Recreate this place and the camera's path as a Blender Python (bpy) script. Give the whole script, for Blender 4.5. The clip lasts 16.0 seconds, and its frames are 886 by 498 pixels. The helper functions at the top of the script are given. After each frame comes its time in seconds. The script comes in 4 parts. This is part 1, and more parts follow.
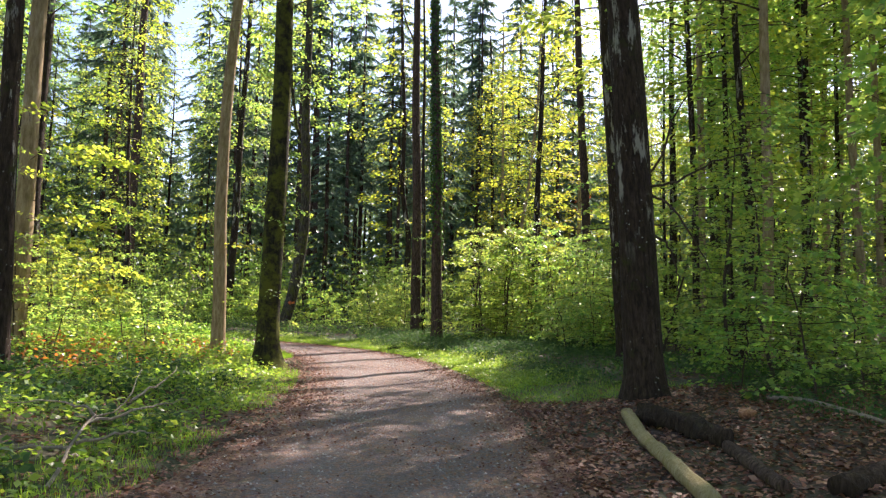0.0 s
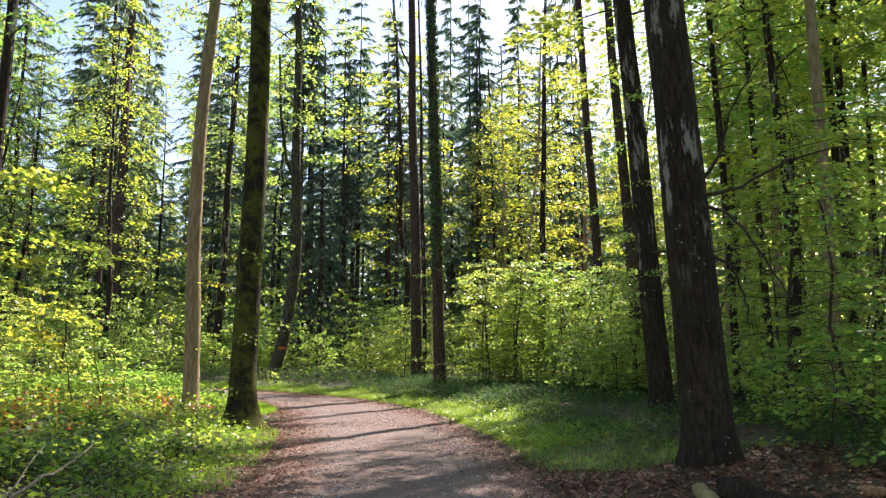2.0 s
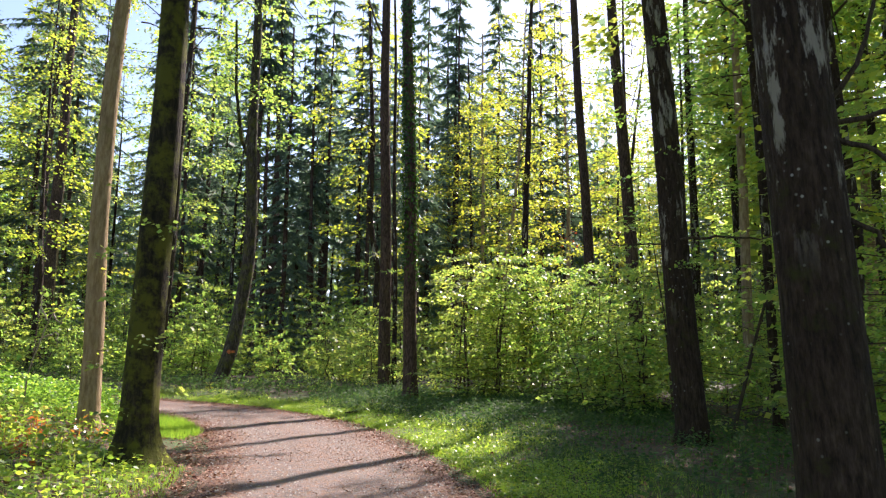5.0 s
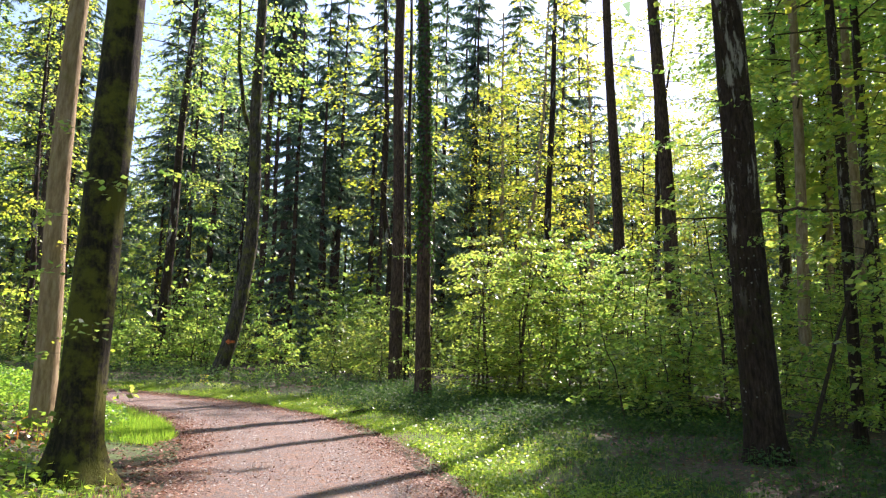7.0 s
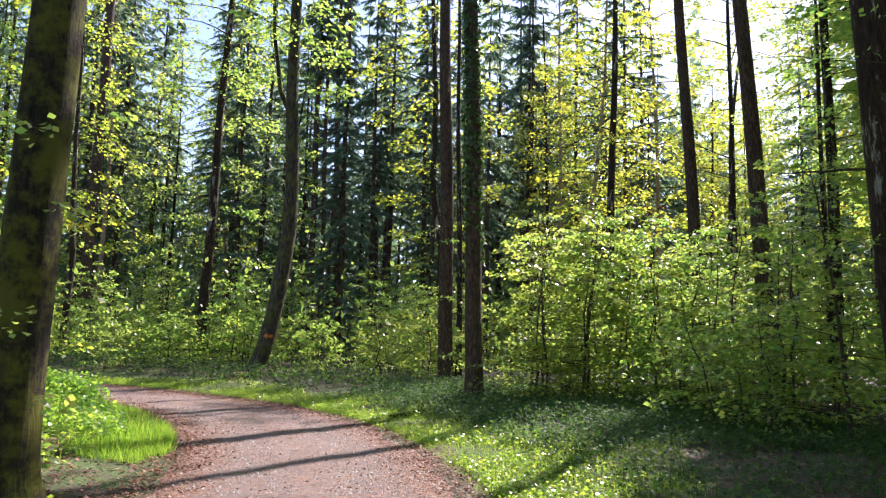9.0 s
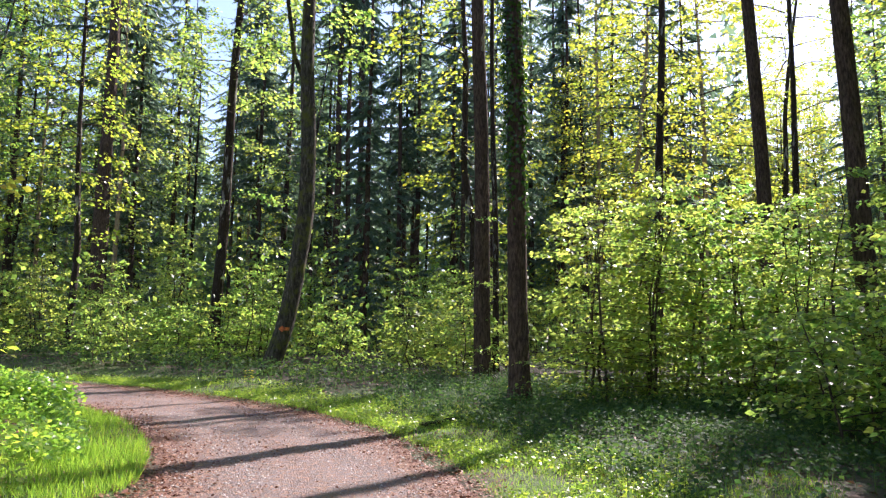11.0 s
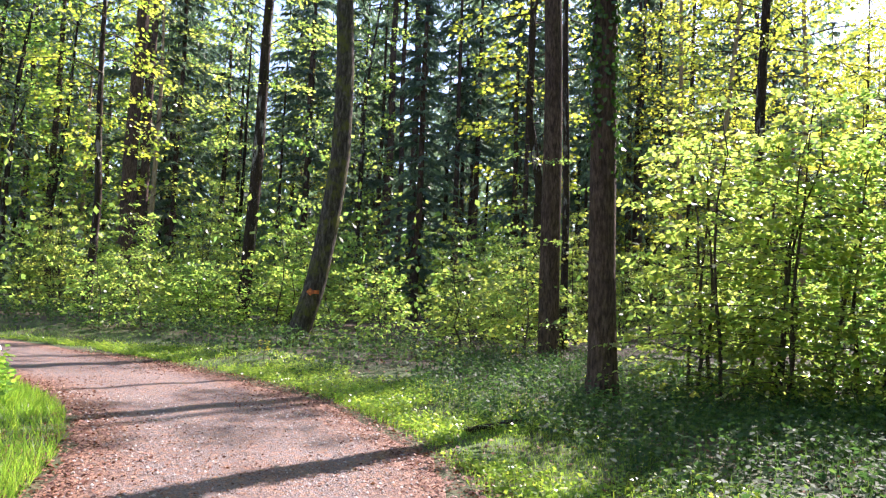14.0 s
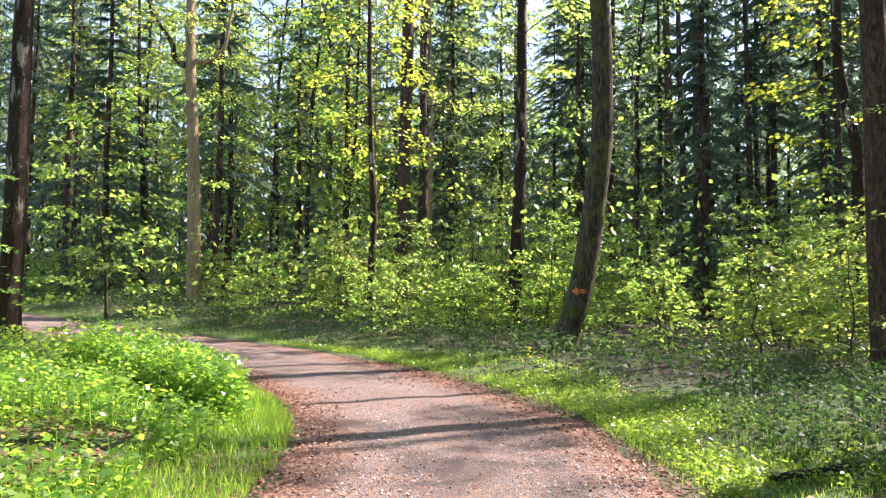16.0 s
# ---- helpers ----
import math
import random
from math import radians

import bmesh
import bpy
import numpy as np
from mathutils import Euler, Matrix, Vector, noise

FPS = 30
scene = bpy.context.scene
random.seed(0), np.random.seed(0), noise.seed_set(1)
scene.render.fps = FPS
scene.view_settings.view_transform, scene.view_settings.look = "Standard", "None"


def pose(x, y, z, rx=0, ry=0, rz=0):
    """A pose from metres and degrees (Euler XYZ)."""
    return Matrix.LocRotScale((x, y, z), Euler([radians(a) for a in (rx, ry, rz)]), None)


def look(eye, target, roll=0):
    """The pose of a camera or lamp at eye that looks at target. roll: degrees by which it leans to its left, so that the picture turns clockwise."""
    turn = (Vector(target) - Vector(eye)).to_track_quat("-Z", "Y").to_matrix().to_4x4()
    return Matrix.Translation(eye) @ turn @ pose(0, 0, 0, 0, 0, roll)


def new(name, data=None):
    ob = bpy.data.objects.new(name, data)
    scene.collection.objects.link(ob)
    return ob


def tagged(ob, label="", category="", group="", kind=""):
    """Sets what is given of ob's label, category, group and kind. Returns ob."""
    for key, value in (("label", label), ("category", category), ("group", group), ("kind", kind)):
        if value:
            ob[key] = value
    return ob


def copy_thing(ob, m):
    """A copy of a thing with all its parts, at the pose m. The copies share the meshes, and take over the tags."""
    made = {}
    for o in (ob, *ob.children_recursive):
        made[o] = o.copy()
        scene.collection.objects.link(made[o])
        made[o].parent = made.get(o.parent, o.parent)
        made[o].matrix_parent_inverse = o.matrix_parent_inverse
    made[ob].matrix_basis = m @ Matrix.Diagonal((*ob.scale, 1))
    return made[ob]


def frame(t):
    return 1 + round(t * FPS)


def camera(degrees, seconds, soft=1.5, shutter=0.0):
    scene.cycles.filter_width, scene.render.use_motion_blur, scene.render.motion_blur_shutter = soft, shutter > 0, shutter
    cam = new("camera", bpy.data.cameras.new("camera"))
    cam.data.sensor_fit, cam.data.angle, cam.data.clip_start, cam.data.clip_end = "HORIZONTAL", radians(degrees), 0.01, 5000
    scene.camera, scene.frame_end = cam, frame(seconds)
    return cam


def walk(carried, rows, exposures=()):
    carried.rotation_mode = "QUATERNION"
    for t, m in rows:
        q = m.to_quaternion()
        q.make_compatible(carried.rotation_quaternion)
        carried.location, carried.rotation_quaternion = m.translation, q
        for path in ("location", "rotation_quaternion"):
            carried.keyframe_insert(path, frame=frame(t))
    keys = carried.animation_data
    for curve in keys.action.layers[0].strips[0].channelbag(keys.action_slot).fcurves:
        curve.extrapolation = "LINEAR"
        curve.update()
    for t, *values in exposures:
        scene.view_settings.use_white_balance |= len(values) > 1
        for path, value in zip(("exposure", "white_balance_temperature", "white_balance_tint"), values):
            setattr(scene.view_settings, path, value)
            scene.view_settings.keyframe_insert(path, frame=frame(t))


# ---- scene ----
cam = camera(61.7, 16.0, soft=1.28)
PATH = [
    (0, (0.209, -0.631, 1.123), (0.156, 1.361, 1.304), 1.2),
    (0.5, (0.165, 0.001, 1.128), (0.095, 1.988, 1.337), 1.0),
    (1, (0.101, 0.647, 1.202), (0.031, 2.630, 1.448), 0.7),
    (1.5, (0.137, 1.307, 1.221), (0.080, 3.287, 1.496), 0.2),
    (2, (0.070, 1.921, 1.200), (0.017, 3.899, 1.490), -0.0),
    (2.5, (0.039, 2.516, 1.252), (-0.002, 4.493, 1.553), -0.0),
    (3, (0.086, 3.181, 1.298), (0.066, 5.157, 1.606), 0.1),
    (3.5, (-0.043, 3.821, 1.277), (-0.067, 5.797, 1.584), 0.3),
    (4, (-0.048, 4.441, 1.300), (-0.052, 6.418, 1.605), 0.4),
    (4.2, (-0.007, 4.735, 1.327), (-0.001, 6.712, 1.632), 0.4),
    (6.3, (-0.026, 7.413, 1.346), (-0.021, 9.392, 1.636), 1.3),
    (6.5, (-0.036, 7.645, 1.387), (-0.041, 9.625, 1.675), 1.4),
    (7, (-0.023, 8.274, 1.386), (-0.050, 10.254, 1.667), 1.5),
    (7.5, (-0.046, 8.898, 1.405), (-0.112, 10.877, 1.685), 1.5),
    (8, (-0.074, 9.554, 1.449), (-0.191, 11.531, 1.726), 1.6),
    (8.5, (0.082, 10.205, 1.449), (-0.067, 12.181, 1.721), 1.5),
    (9, (0.086, 10.805, 1.440), (-0.095, 12.780, 1.699), 1.3),
    (9.2, (0.030, 11.059, 1.479), (-0.162, 13.034, 1.734), 1.2),
    (11.3, (-0.446, 14.069, 1.490), (-0.703, 16.038, 1.722), 0.9),
    (11.5, (-0.494, 14.332, 1.514), (-0.748, 16.302, 1.744), 1.0),
    (12, (-0.693, 14.974, 1.502), (-0.930, 16.949, 1.717), 1.6),
    (12.5, (-0.717, 15.612, 1.493), (-0.919, 17.592, 1.693), 2.0),
    (13, (-0.783, 16.254, 1.532), (-0.982, 18.236, 1.715), 2.1),
    (13.5, (-0.910, 16.936, 1.543), (-1.144, 18.915, 1.710), 2.3),
    (14, (-0.874, 17.608, 1.528), (-1.288, 19.560, 1.670), 2.4),
    (14.5, (-0.956, 18.165, 1.554), (-1.657, 20.035, 1.675), 2.1),
    (15, (-1.089, 18.760, 1.581), (-1.967, 20.554, 1.697), 1.8),
    (15.5, (-1.053, 19.277, 1.584), (-2.082, 20.988, 1.703), 1.0),
    (16, (-1.138, 19.707, 1.573), (-2.252, 21.364, 1.692), 0.4),
]
walk(cam, [(t, look(eye, target, roll)) for t, eye, target, roll in PATH],
     exposures=[(0, 1.42, 6500, 26), (3.0, 1.28, 6400, 26), (7.0, 1.45, 6300, 28), (7.6, 1.62, 6200, 29), (8.1, 1.42, 6150, 29), (9.2, 1.32, 6100, 29), (11.5, 1.38, 6000, 30), (13.6, 1.52, 6000, 31),
                (14.4, 2.05, 6000, 32), (15.1, 2.15, 6000, 32), (15.6, 1.97, 6150, 30), (16, 1.86, 6300, 29)])

# ---------------------------------------------------------------- light
SUN_AZ, SUN_EL = radians(29), radians(42)      # azimuth clockwise from +y
world = bpy.data.worlds.new("sky")
scene.world = world
world.use_nodes = True
wn = world.node_tree
sky = wn.nodes.new("ShaderNodeTexSky")
sky.sky_type, sky.sun_disc = "NISHITA", False
sky.sun_elevation, sky.sun_rotation = SUN_EL, SUN_AZ
sky.air_density, sky.dust_density = 1.0, 0.7
wn.links.new(sky.outputs[0], wn.nodes["Background"].inputs[0])
wn.nodes["Background"].inputs[1].default_value = 0.118
sun = new("sun", bpy.data.lights.new("sun", "SUN"))
sun.data.energy, sun.data.angle, sun.data.color = 5.0, radians(0.53), (1.0, 0.93, 0.80)
sun.matrix_world = look((math.sin(SUN_AZ) * math.cos(SUN_EL) * 80, math.cos(SUN_AZ) * math.cos(SUN_EL) * 80,
                         math.sin(SUN_EL) * 80), (0, 0, 0))

# ---------------------------------------------------------------- materials
def material(name):
    m = bpy.data.materials.new(name)
    m.use_nodes = True
    return m, m.node_tree, m.node_tree.nodes["Principled BSDF"]


def node(tree_, kind, **values):
    n = tree_.nodes.new(kind)
    for k, v in values.items():
        n.inputs[k].default_value = v
    return n


def ramp(tree_, source, stops):
    r = tree_.nodes.new("ShaderNodeValToRGB")
    while len(r.color_ramp.elements) < len(stops):
        r.color_ramp.elements.new(0.5)
    for e, (p, c) in zip(r.color_ramp.elements, stops):
        e.position, e.color = p, (*c, 1)
    tree_.links.new(source, r.inputs[0])
    return r.outputs[0]


def blend(tree_, fac, a, b, mode="MIX"):
    m = tree_.nodes.new("ShaderNodeMix")
    m.data_type, m.blend_type = "RGBA", mode
    for i, v in ((0, fac), (6, a), (7, b)):
        if isinstance(v, (int, float)):
            m.inputs[i].default_value = v
        elif isinstance(v, tuple):
            m.inputs[i].default_value = (*v, 1)
        else:
            tree_.links.new(v, m.inputs[i])
    return m.outputs[2]


def noise_at(tree_, coords, scale, detail=4.0, rough=0.6):
    n = node(tree_, "ShaderNodeTexNoise", Scale=scale, Detail=detail, Roughness=rough)
    tree_.links.new(coords, n.inputs["Vector"])
    return n.outputs[0]


def bump(tree_, bsdf, height, strength, distance):
    b = node(tree_, "ShaderNodeBump", Strength=strength, Distance=distance)
    tree_.links.new(height, b.inputs["Height"])
    tree_.links.new(b.outputs[0], bsdf.inputs["Normal"])


def leaf_material(name, dark, mid, light, glow, through_share=0.45, rough=0.34):
    """Thin leaves: a glossy face, and light that comes through from the other side. glow: the colour of that light."""
    m, t, p = material(name)
    geo = t.nodes.new("ShaderNodeNewGeometry")
    info = t.nodes.new("ShaderNodeObjectInfo")
    spread = ramp(t, geo.outputs["Random Per Island"], [(0.0, dark), (0.5, mid), (1.0, light)])
    shift = node(t, "ShaderNodeHueSaturation", Fac=1.0)
    rng = node(t, "ShaderNodeMapRange")
    rng.inputs[3].default_value, rng.inputs[4].default_value = 0.475, 0.52
    t.links.new(info.outputs["Random"], rng.inputs[0])
    t.links.new(rng.outputs[0], shift.inputs["Hue"])
    t.links.new(spread, shift.inputs["Color"])
    t.links.new(shift.outputs[0], p.inputs["Base Color"])
    p.inputs["Roughness"].default_value = rough
    p.inputs["Specular IOR Level"].default_value = 0.3 if rough > 0.55 else 0.5
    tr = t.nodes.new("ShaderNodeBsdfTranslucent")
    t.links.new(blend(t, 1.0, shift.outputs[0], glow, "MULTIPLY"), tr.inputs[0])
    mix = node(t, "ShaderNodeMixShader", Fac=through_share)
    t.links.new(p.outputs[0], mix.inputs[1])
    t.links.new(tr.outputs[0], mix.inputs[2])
    t.links.new(mix.outputs[0], t.nodes["Material Output"].inputs[0])
    return m


# blue in the leaf colours is raised to stand in for aerial haze
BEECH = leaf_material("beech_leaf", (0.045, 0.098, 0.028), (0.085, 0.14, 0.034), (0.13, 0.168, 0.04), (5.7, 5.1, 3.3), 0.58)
# lighter, yellower copy of BEECH: sunlight on bright crowns is put into its colour
BEECH_YELLOW = leaf_material("sunlit_yellow_leaf", (0.075, 0.125, 0.024), (0.125, 0.165, 0.028), (0.18, 0.185, 0.032), (5.0, 4.5, 2.4), 0.56)
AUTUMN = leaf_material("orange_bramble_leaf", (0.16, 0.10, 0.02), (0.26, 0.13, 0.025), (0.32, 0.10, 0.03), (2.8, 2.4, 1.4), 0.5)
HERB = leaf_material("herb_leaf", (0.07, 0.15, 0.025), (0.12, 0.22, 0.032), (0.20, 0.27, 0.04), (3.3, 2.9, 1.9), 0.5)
# bramble green, lowered further to put some of the verge's shade into it
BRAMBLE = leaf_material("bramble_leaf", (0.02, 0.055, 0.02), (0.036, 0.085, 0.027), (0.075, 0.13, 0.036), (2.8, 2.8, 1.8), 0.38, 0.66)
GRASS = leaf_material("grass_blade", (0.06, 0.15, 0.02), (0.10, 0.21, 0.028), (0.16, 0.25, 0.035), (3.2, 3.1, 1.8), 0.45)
# needles are lightened and blued to imitate distance haze and sky sheen
SPRUCE = leaf_material("spruce_needles", (0.055, 0.095, 0.068), (0.085, 0.135, 0.09), (0.12, 0.17, 0.10), (2.6, 2.7, 2.2), 0.42, 0.45)
IVY = leaf_material("ivy_leaf", (0.02, 0.06, 0.015), (0.035, 0.09, 0.02), (0.07, 0.14, 0.03), (2.2, 2.6, 1.2), 0.25, 0.22)
RED_LEAF = leaf_material("red_autumn_leaf", (0.35, 0.03, 0.015), (0.5, 0.05, 0.02), (0.55, 0.12, 0.03), (1.6, 1.2, 1.0), 0.4)
LITTER = leaf_material("dry_fallen_leaf", (0.09, 0.035, 0.018), (0.19, 0.085, 0.045), (0.40, 0.235, 0.14), (1.0, 0.9, 0.7), 0.15, 0.6)


def bark_material(name, dark, mid, light, moss, moss_amount, scale=1.0, spots=0.0):
    m, t, p = material(name)
    co = t.nodes.new("ShaderNodeTexCoord").outputs["Object"]
    mp = node(t, "ShaderNodeMapping")
    mp.inputs["Scale"].default_value = (1.0, 1.0, 0.22)
    t.links.new(co, mp.inputs[0])
    fine = noise_at(t, mp.outputs[0], 22 * scale, 6, 0.7)
    broad = noise_at(t, co, 1.3, 3)
    col = ramp(t, fine, [(0.36, dark), (0.5, mid), (0.68, light)])
    col = blend(t, ramp(t, broad, [(0.35, (0, 0, 0)), (0.7, (0.55, 0.55, 0.55))]), col, dark)
    patch = noise_at(t, co, 2.6, 5, 0.7)
    k = 0.5 + (0.5 - moss_amount) * 0.55
    col = blend(t, ramp(t, patch, [(k, (0, 0, 0)), (min(k + 0.14, 1), (0.9, 0.9, 0.9))]), col, moss)
    if spots:
        v = node(t, "ShaderNodeTexVoronoi", Scale=11.0)
        t.links.new(co, v.inputs["Vector"])
        few = ramp(t, noise_at(t, co, 1.9, 4), [(0.5, (0, 0, 0)), (0.62, (1, 1, 1))])
        dots = ramp(t, v.outputs["Distance"], [(spots, (0.85, 0.85, 0.85)), (spots + 0.08, (0, 0, 0))])
        col = blend(t, blend(t, 1.0, dots, few, "MULTIPLY"), col, (0.36, 0.38, 0.32))
        bare = noise_at(t, mp.outputs[0], 3.6, 6, 0.72)
        xyz = t.nodes.new("ShaderNodeSeparateXYZ")
        t.links.new(co, xyz.inputs[0])
        high = node(t, "ShaderNodeMapRange")
        high.inputs[1].default_value, high.inputs[2].default_value = 2.2, 3.6
        t.links.new(xyz.outputs[2], high.inputs[0])
        pale = ramp(t, bare, [(0.56, (0, 0, 0)), (0.61, (0.85, 0.85, 0.85))])
        col = blend(t, blend(t, 1.0, pale, high.outputs[0], "MULTIPLY"), col, (0.30, 0.285, 0.235))
    t.links.new(col, p.inputs["Base Color"])
    p.inputs["Roughness"].default_value = 0.9
    p.inputs["Specular IOR Level"].default_value = 0.2
    bump(t, p, fine, 1.0, 0.035)
    return m


# dark and mossy bark, taken near black to deepen the trunks' shaded sides
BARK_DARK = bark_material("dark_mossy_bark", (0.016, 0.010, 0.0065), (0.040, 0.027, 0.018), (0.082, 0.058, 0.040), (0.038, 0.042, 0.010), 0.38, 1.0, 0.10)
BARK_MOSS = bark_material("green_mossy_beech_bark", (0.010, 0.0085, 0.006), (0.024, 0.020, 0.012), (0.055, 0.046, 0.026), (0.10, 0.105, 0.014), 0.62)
BARK_LICHEN = bark_material("lichen_mottled_beech_bark", (0.022, 0.018, 0.013), (0.062, 0.052, 0.038), (0.19, 0.17, 0.135), (0.10, 0.105, 0.02), 0.52, 0.8)
# warm bounce light off sunlit ground is mixed into beech and conifer bark
BARK_BEECH = bark_material("bounce_warmed_beech_bark", (0.19, 0.135, 0.07), (0.33, 0.245, 0.14), (0.46, 0.37, 0.24), (0.18, 0.16, 0.05), 0.30, 0.6)
BARK_SPRUCE = bark_material("scaly_brown_conifer_bark", (0.028, 0.018, 0.012), (0.088, 0.057, 0.040), (0.19, 0.13, 0.095), (0.08, 0.08, 0.035), 0.26, 1.1)
BARK_TWIG = bark_material("twig_bark", (0.04, 0.03, 0.02), (0.08, 0.06, 0.042), (0.13, 0.10, 0.07), (0.06, 0.07, 0.02), 0.3, 2.0)
WOOD_BARE = bark_material("barkless_mossy_log", (0.25, 0.19, 0.08), (0.38, 0.31, 0.15), (0.50, 0.43, 0.25), (0.22, 0.23, 0.05), 0.38, 1.2)
WOOD_ROT = bark_material("rotten_dark_log", (0.018, 0.012, 0.008), (0.05, 0.033, 0.021), (0.10, 0.07, 0.045), (0.05, 0.05, 0.012), 0.35, 1.5)
DEADWOOD = bark_material("bleached_dead_twig", (0.20, 0.16, 0.12), (0.34, 0.29, 0.22), (0.48, 0.43, 0.34), (0.22, 0.22, 0.10), 0.25, 2.0)


def soil_material():
    m, t, p = material("forest_floor")
    co = t.nodes.new("ShaderNodeTexCoord").outputs["Object"]
    v = node(t, "ShaderNodeTexVoronoi", Scale=17.0)
    t.links.new(co, v.inputs["Vector"])
    leafy = ramp(t, v.outputs["Color"], [(0.1, (0.03, 0.016, 0.009)), (0.5, (0.065, 0.036, 0.02)), (0.9, (0.13, 0.075, 0.042))])
    grit = noise_at(t, co, 40, 5)
    col = blend(t, ramp(t, grit, [(0.35, (0.75, 0.75, 0.75)), (0.6, (0, 0, 0))]), leafy, (0.032, 0.02, 0.012))
    patch = noise_at(t, co, 0.55, 5)
    col = blend(t, ramp(t, patch, [(0.45, (0, 0, 0)), (0.62, (0.7, 0.7, 0.7))]), col, (0.04, 0.058, 0.016))
    at = t.nodes.new("ShaderNodeAttribute")
    at.attribute_name = "verge"
    cover = t.nodes.new("ShaderNodeMath")
    cover.operation = "MULTIPLY"
    t.links.new(at.outputs["Fac"], cover.inputs[0])
    t.links.new(ramp(t, noise_at(t, co, 2.2, 6, 0.7), [(0.34, (0, 0, 0)), (0.56, (1, 1, 1))]), cover.inputs[1])
    turf = ramp(t, noise_at(t, co, 60, 3), [(0.35, (0.03, 0.055, 0.012)), (0.65, (0.085, 0.14, 0.025))])
    col = blend(t, cover.outputs[0], col, turf)
    t.links.new(col, p.inputs["Base Color"])
    p.inputs["Roughness"].default_value = 0.9
    bump(t, p, blend(t, 0.5, v.outputs["Distance"], grit), 0.8, 0.04)
    return m


def road_material():
    m, t, p = material("gravel_with_fallen_leaves")
    co = t.nodes.new("ShaderNodeTexCoord").outputs["Object"]
    v = node(t, "ShaderNodeTexVoronoi", Scale=55.0)
    t.links.new(co, v.inputs["Vector"])
    stone = ramp(t, v.outputs["Color"], [(0.1, (0.105, 0.078, 0.068)), (0.5, (0.18, 0.138, 0.12)), (0.9, (0.30, 0.24, 0.215))])
    grit = noise_at(t, co, 90, 4)
    col = blend(t, ramp(t, grit, [(0.4, (0.6, 0.6, 0.6)), (0.6, (0, 0, 0))]), stone, (0.095, 0.07, 0.06))
    wide = noise_at(t, co, 0.8, 4)
    col = blend(t, ramp(t, wide, [(0.4, (0, 0, 0)), (0.7, (0.45, 0.45, 0.45))]), col, (0.22, 0.175, 0.155))
    leafn = node(t, "ShaderNodeTexVoronoi", Scale=27.0)
    t.links.new(co, leafn.inputs["Vector"])
    brown = ramp(t, leafn.outputs["Color"], [(0.1, (0.08, 0.035, 0.02)), (0.5, (0.18, 0.085, 0.05)), (0.95, (0.32, 0.19, 0.12))])
    at = t.nodes.new("ShaderNodeAttribute")
    at.attribute_name = "edge"
    mixn = t.nodes.new("ShaderNodeMath")
    mixn.operation = "ADD"
    t.links.new(at.outputs["Fac"], mixn.inputs[0])
    t.links.new(noise_at(t, co, 3.0, 6, 0.75), mixn.inputs[1])
    col = blend(t, ramp(t, mixn.outputs[0], [(0.55, (0, 0, 0)), (0.9, (0.92, 0.92, 0.92))]), col, brown)
    single = ramp(t, leafn.outputs["Color"], [(0.60, (0, 0, 0)), (0.63, (0.75, 0.75, 0.75))])
    col = blend(t, single, col, brown)
    t.links.new(col, p.inputs["Base Color"])
    p.inputs["Roughness"].default_value = 0.85
    bump(t, p, blend(t, 0.5, v.outputs["Distance"], grit), 1.0, 0.03)
    return m


SOIL, GRAVEL = soil_material(), road_material()
PEBBLE, pt_, pb_ = material("pebble")
pb_.inputs["Roughness"].default_value = 0.8
pt_.links.new(ramp(pt_, pt_.nodes.new("ShaderNodeNewGeometry").outputs["Random Per Island"],
                   [(0, (0.14, 0.12, 0.105)), (0.6, (0.27, 0.235, 0.205)), (1, (0.42, 0.38, 0.34))]), pb_.inputs[0])
PAINT, xt_, xb_ = material("orange_forest_paint")
xt_.links.new(ramp(xt_, noise_at(xt_, xt_.nodes.new("ShaderNodeTexCoord").outputs["Object"], 14), [(0.35, (0.30, 0.07, 0.02)), (0.6, (0.75, 0.20, 0.04))]), xb_.inputs[0])
xb_.inputs["Roughness"].default_value = 0.7

# ---------------------------------------------------------------- terrain
# centre line of the gravel road: it runs straight, then bends away to the left
ROAD = np.array([(-0.4, -120), (-0.45, -20), (-0.5, 0), (-0.55, 8), (-0.75, 12), (-1.25, 15.5), (-1.8, 18), (-2.95, 22), (-4.4, 25),
                 (-6.3, 27.5), (-8.6, 29.3), (-11.8, 30.9), (-16, 32.2), (-25, 33.2), (-60, 34), (-160, 36)], float)


def smooth_line(pts, step=0.4):
    out = []
    for i in range(len(pts) - 1):
        p0, p1, p2, p3 = pts[max(i - 1, 0)], pts[i], pts[i + 1], pts[min(i + 2, len(pts) - 1)]
        d = np.linalg.norm(p2 - p1)
        m1 = (p2 - p0) / max(np.linalg.norm(p2 - p0), 1e-6) * d
        m2 = (p3 - p1) / max(np.linalg.norm(p3 - p1), 1e-6) * d
        n = max(int(d / step), 1)
        for k in range(n):
            s = k / n
            out.append((2 * s**3 - 3 * s**2 + 1) * p1 + (s**3 - 2 * s**2 + s) * m1 + (-2 * s**3 + 3 * s**2) * p2 + (s**3 - s**2) * m2)
    return np.array(out + [pts[-1]])


LINE = smooth_line(ROAD)
HALF = 1.85


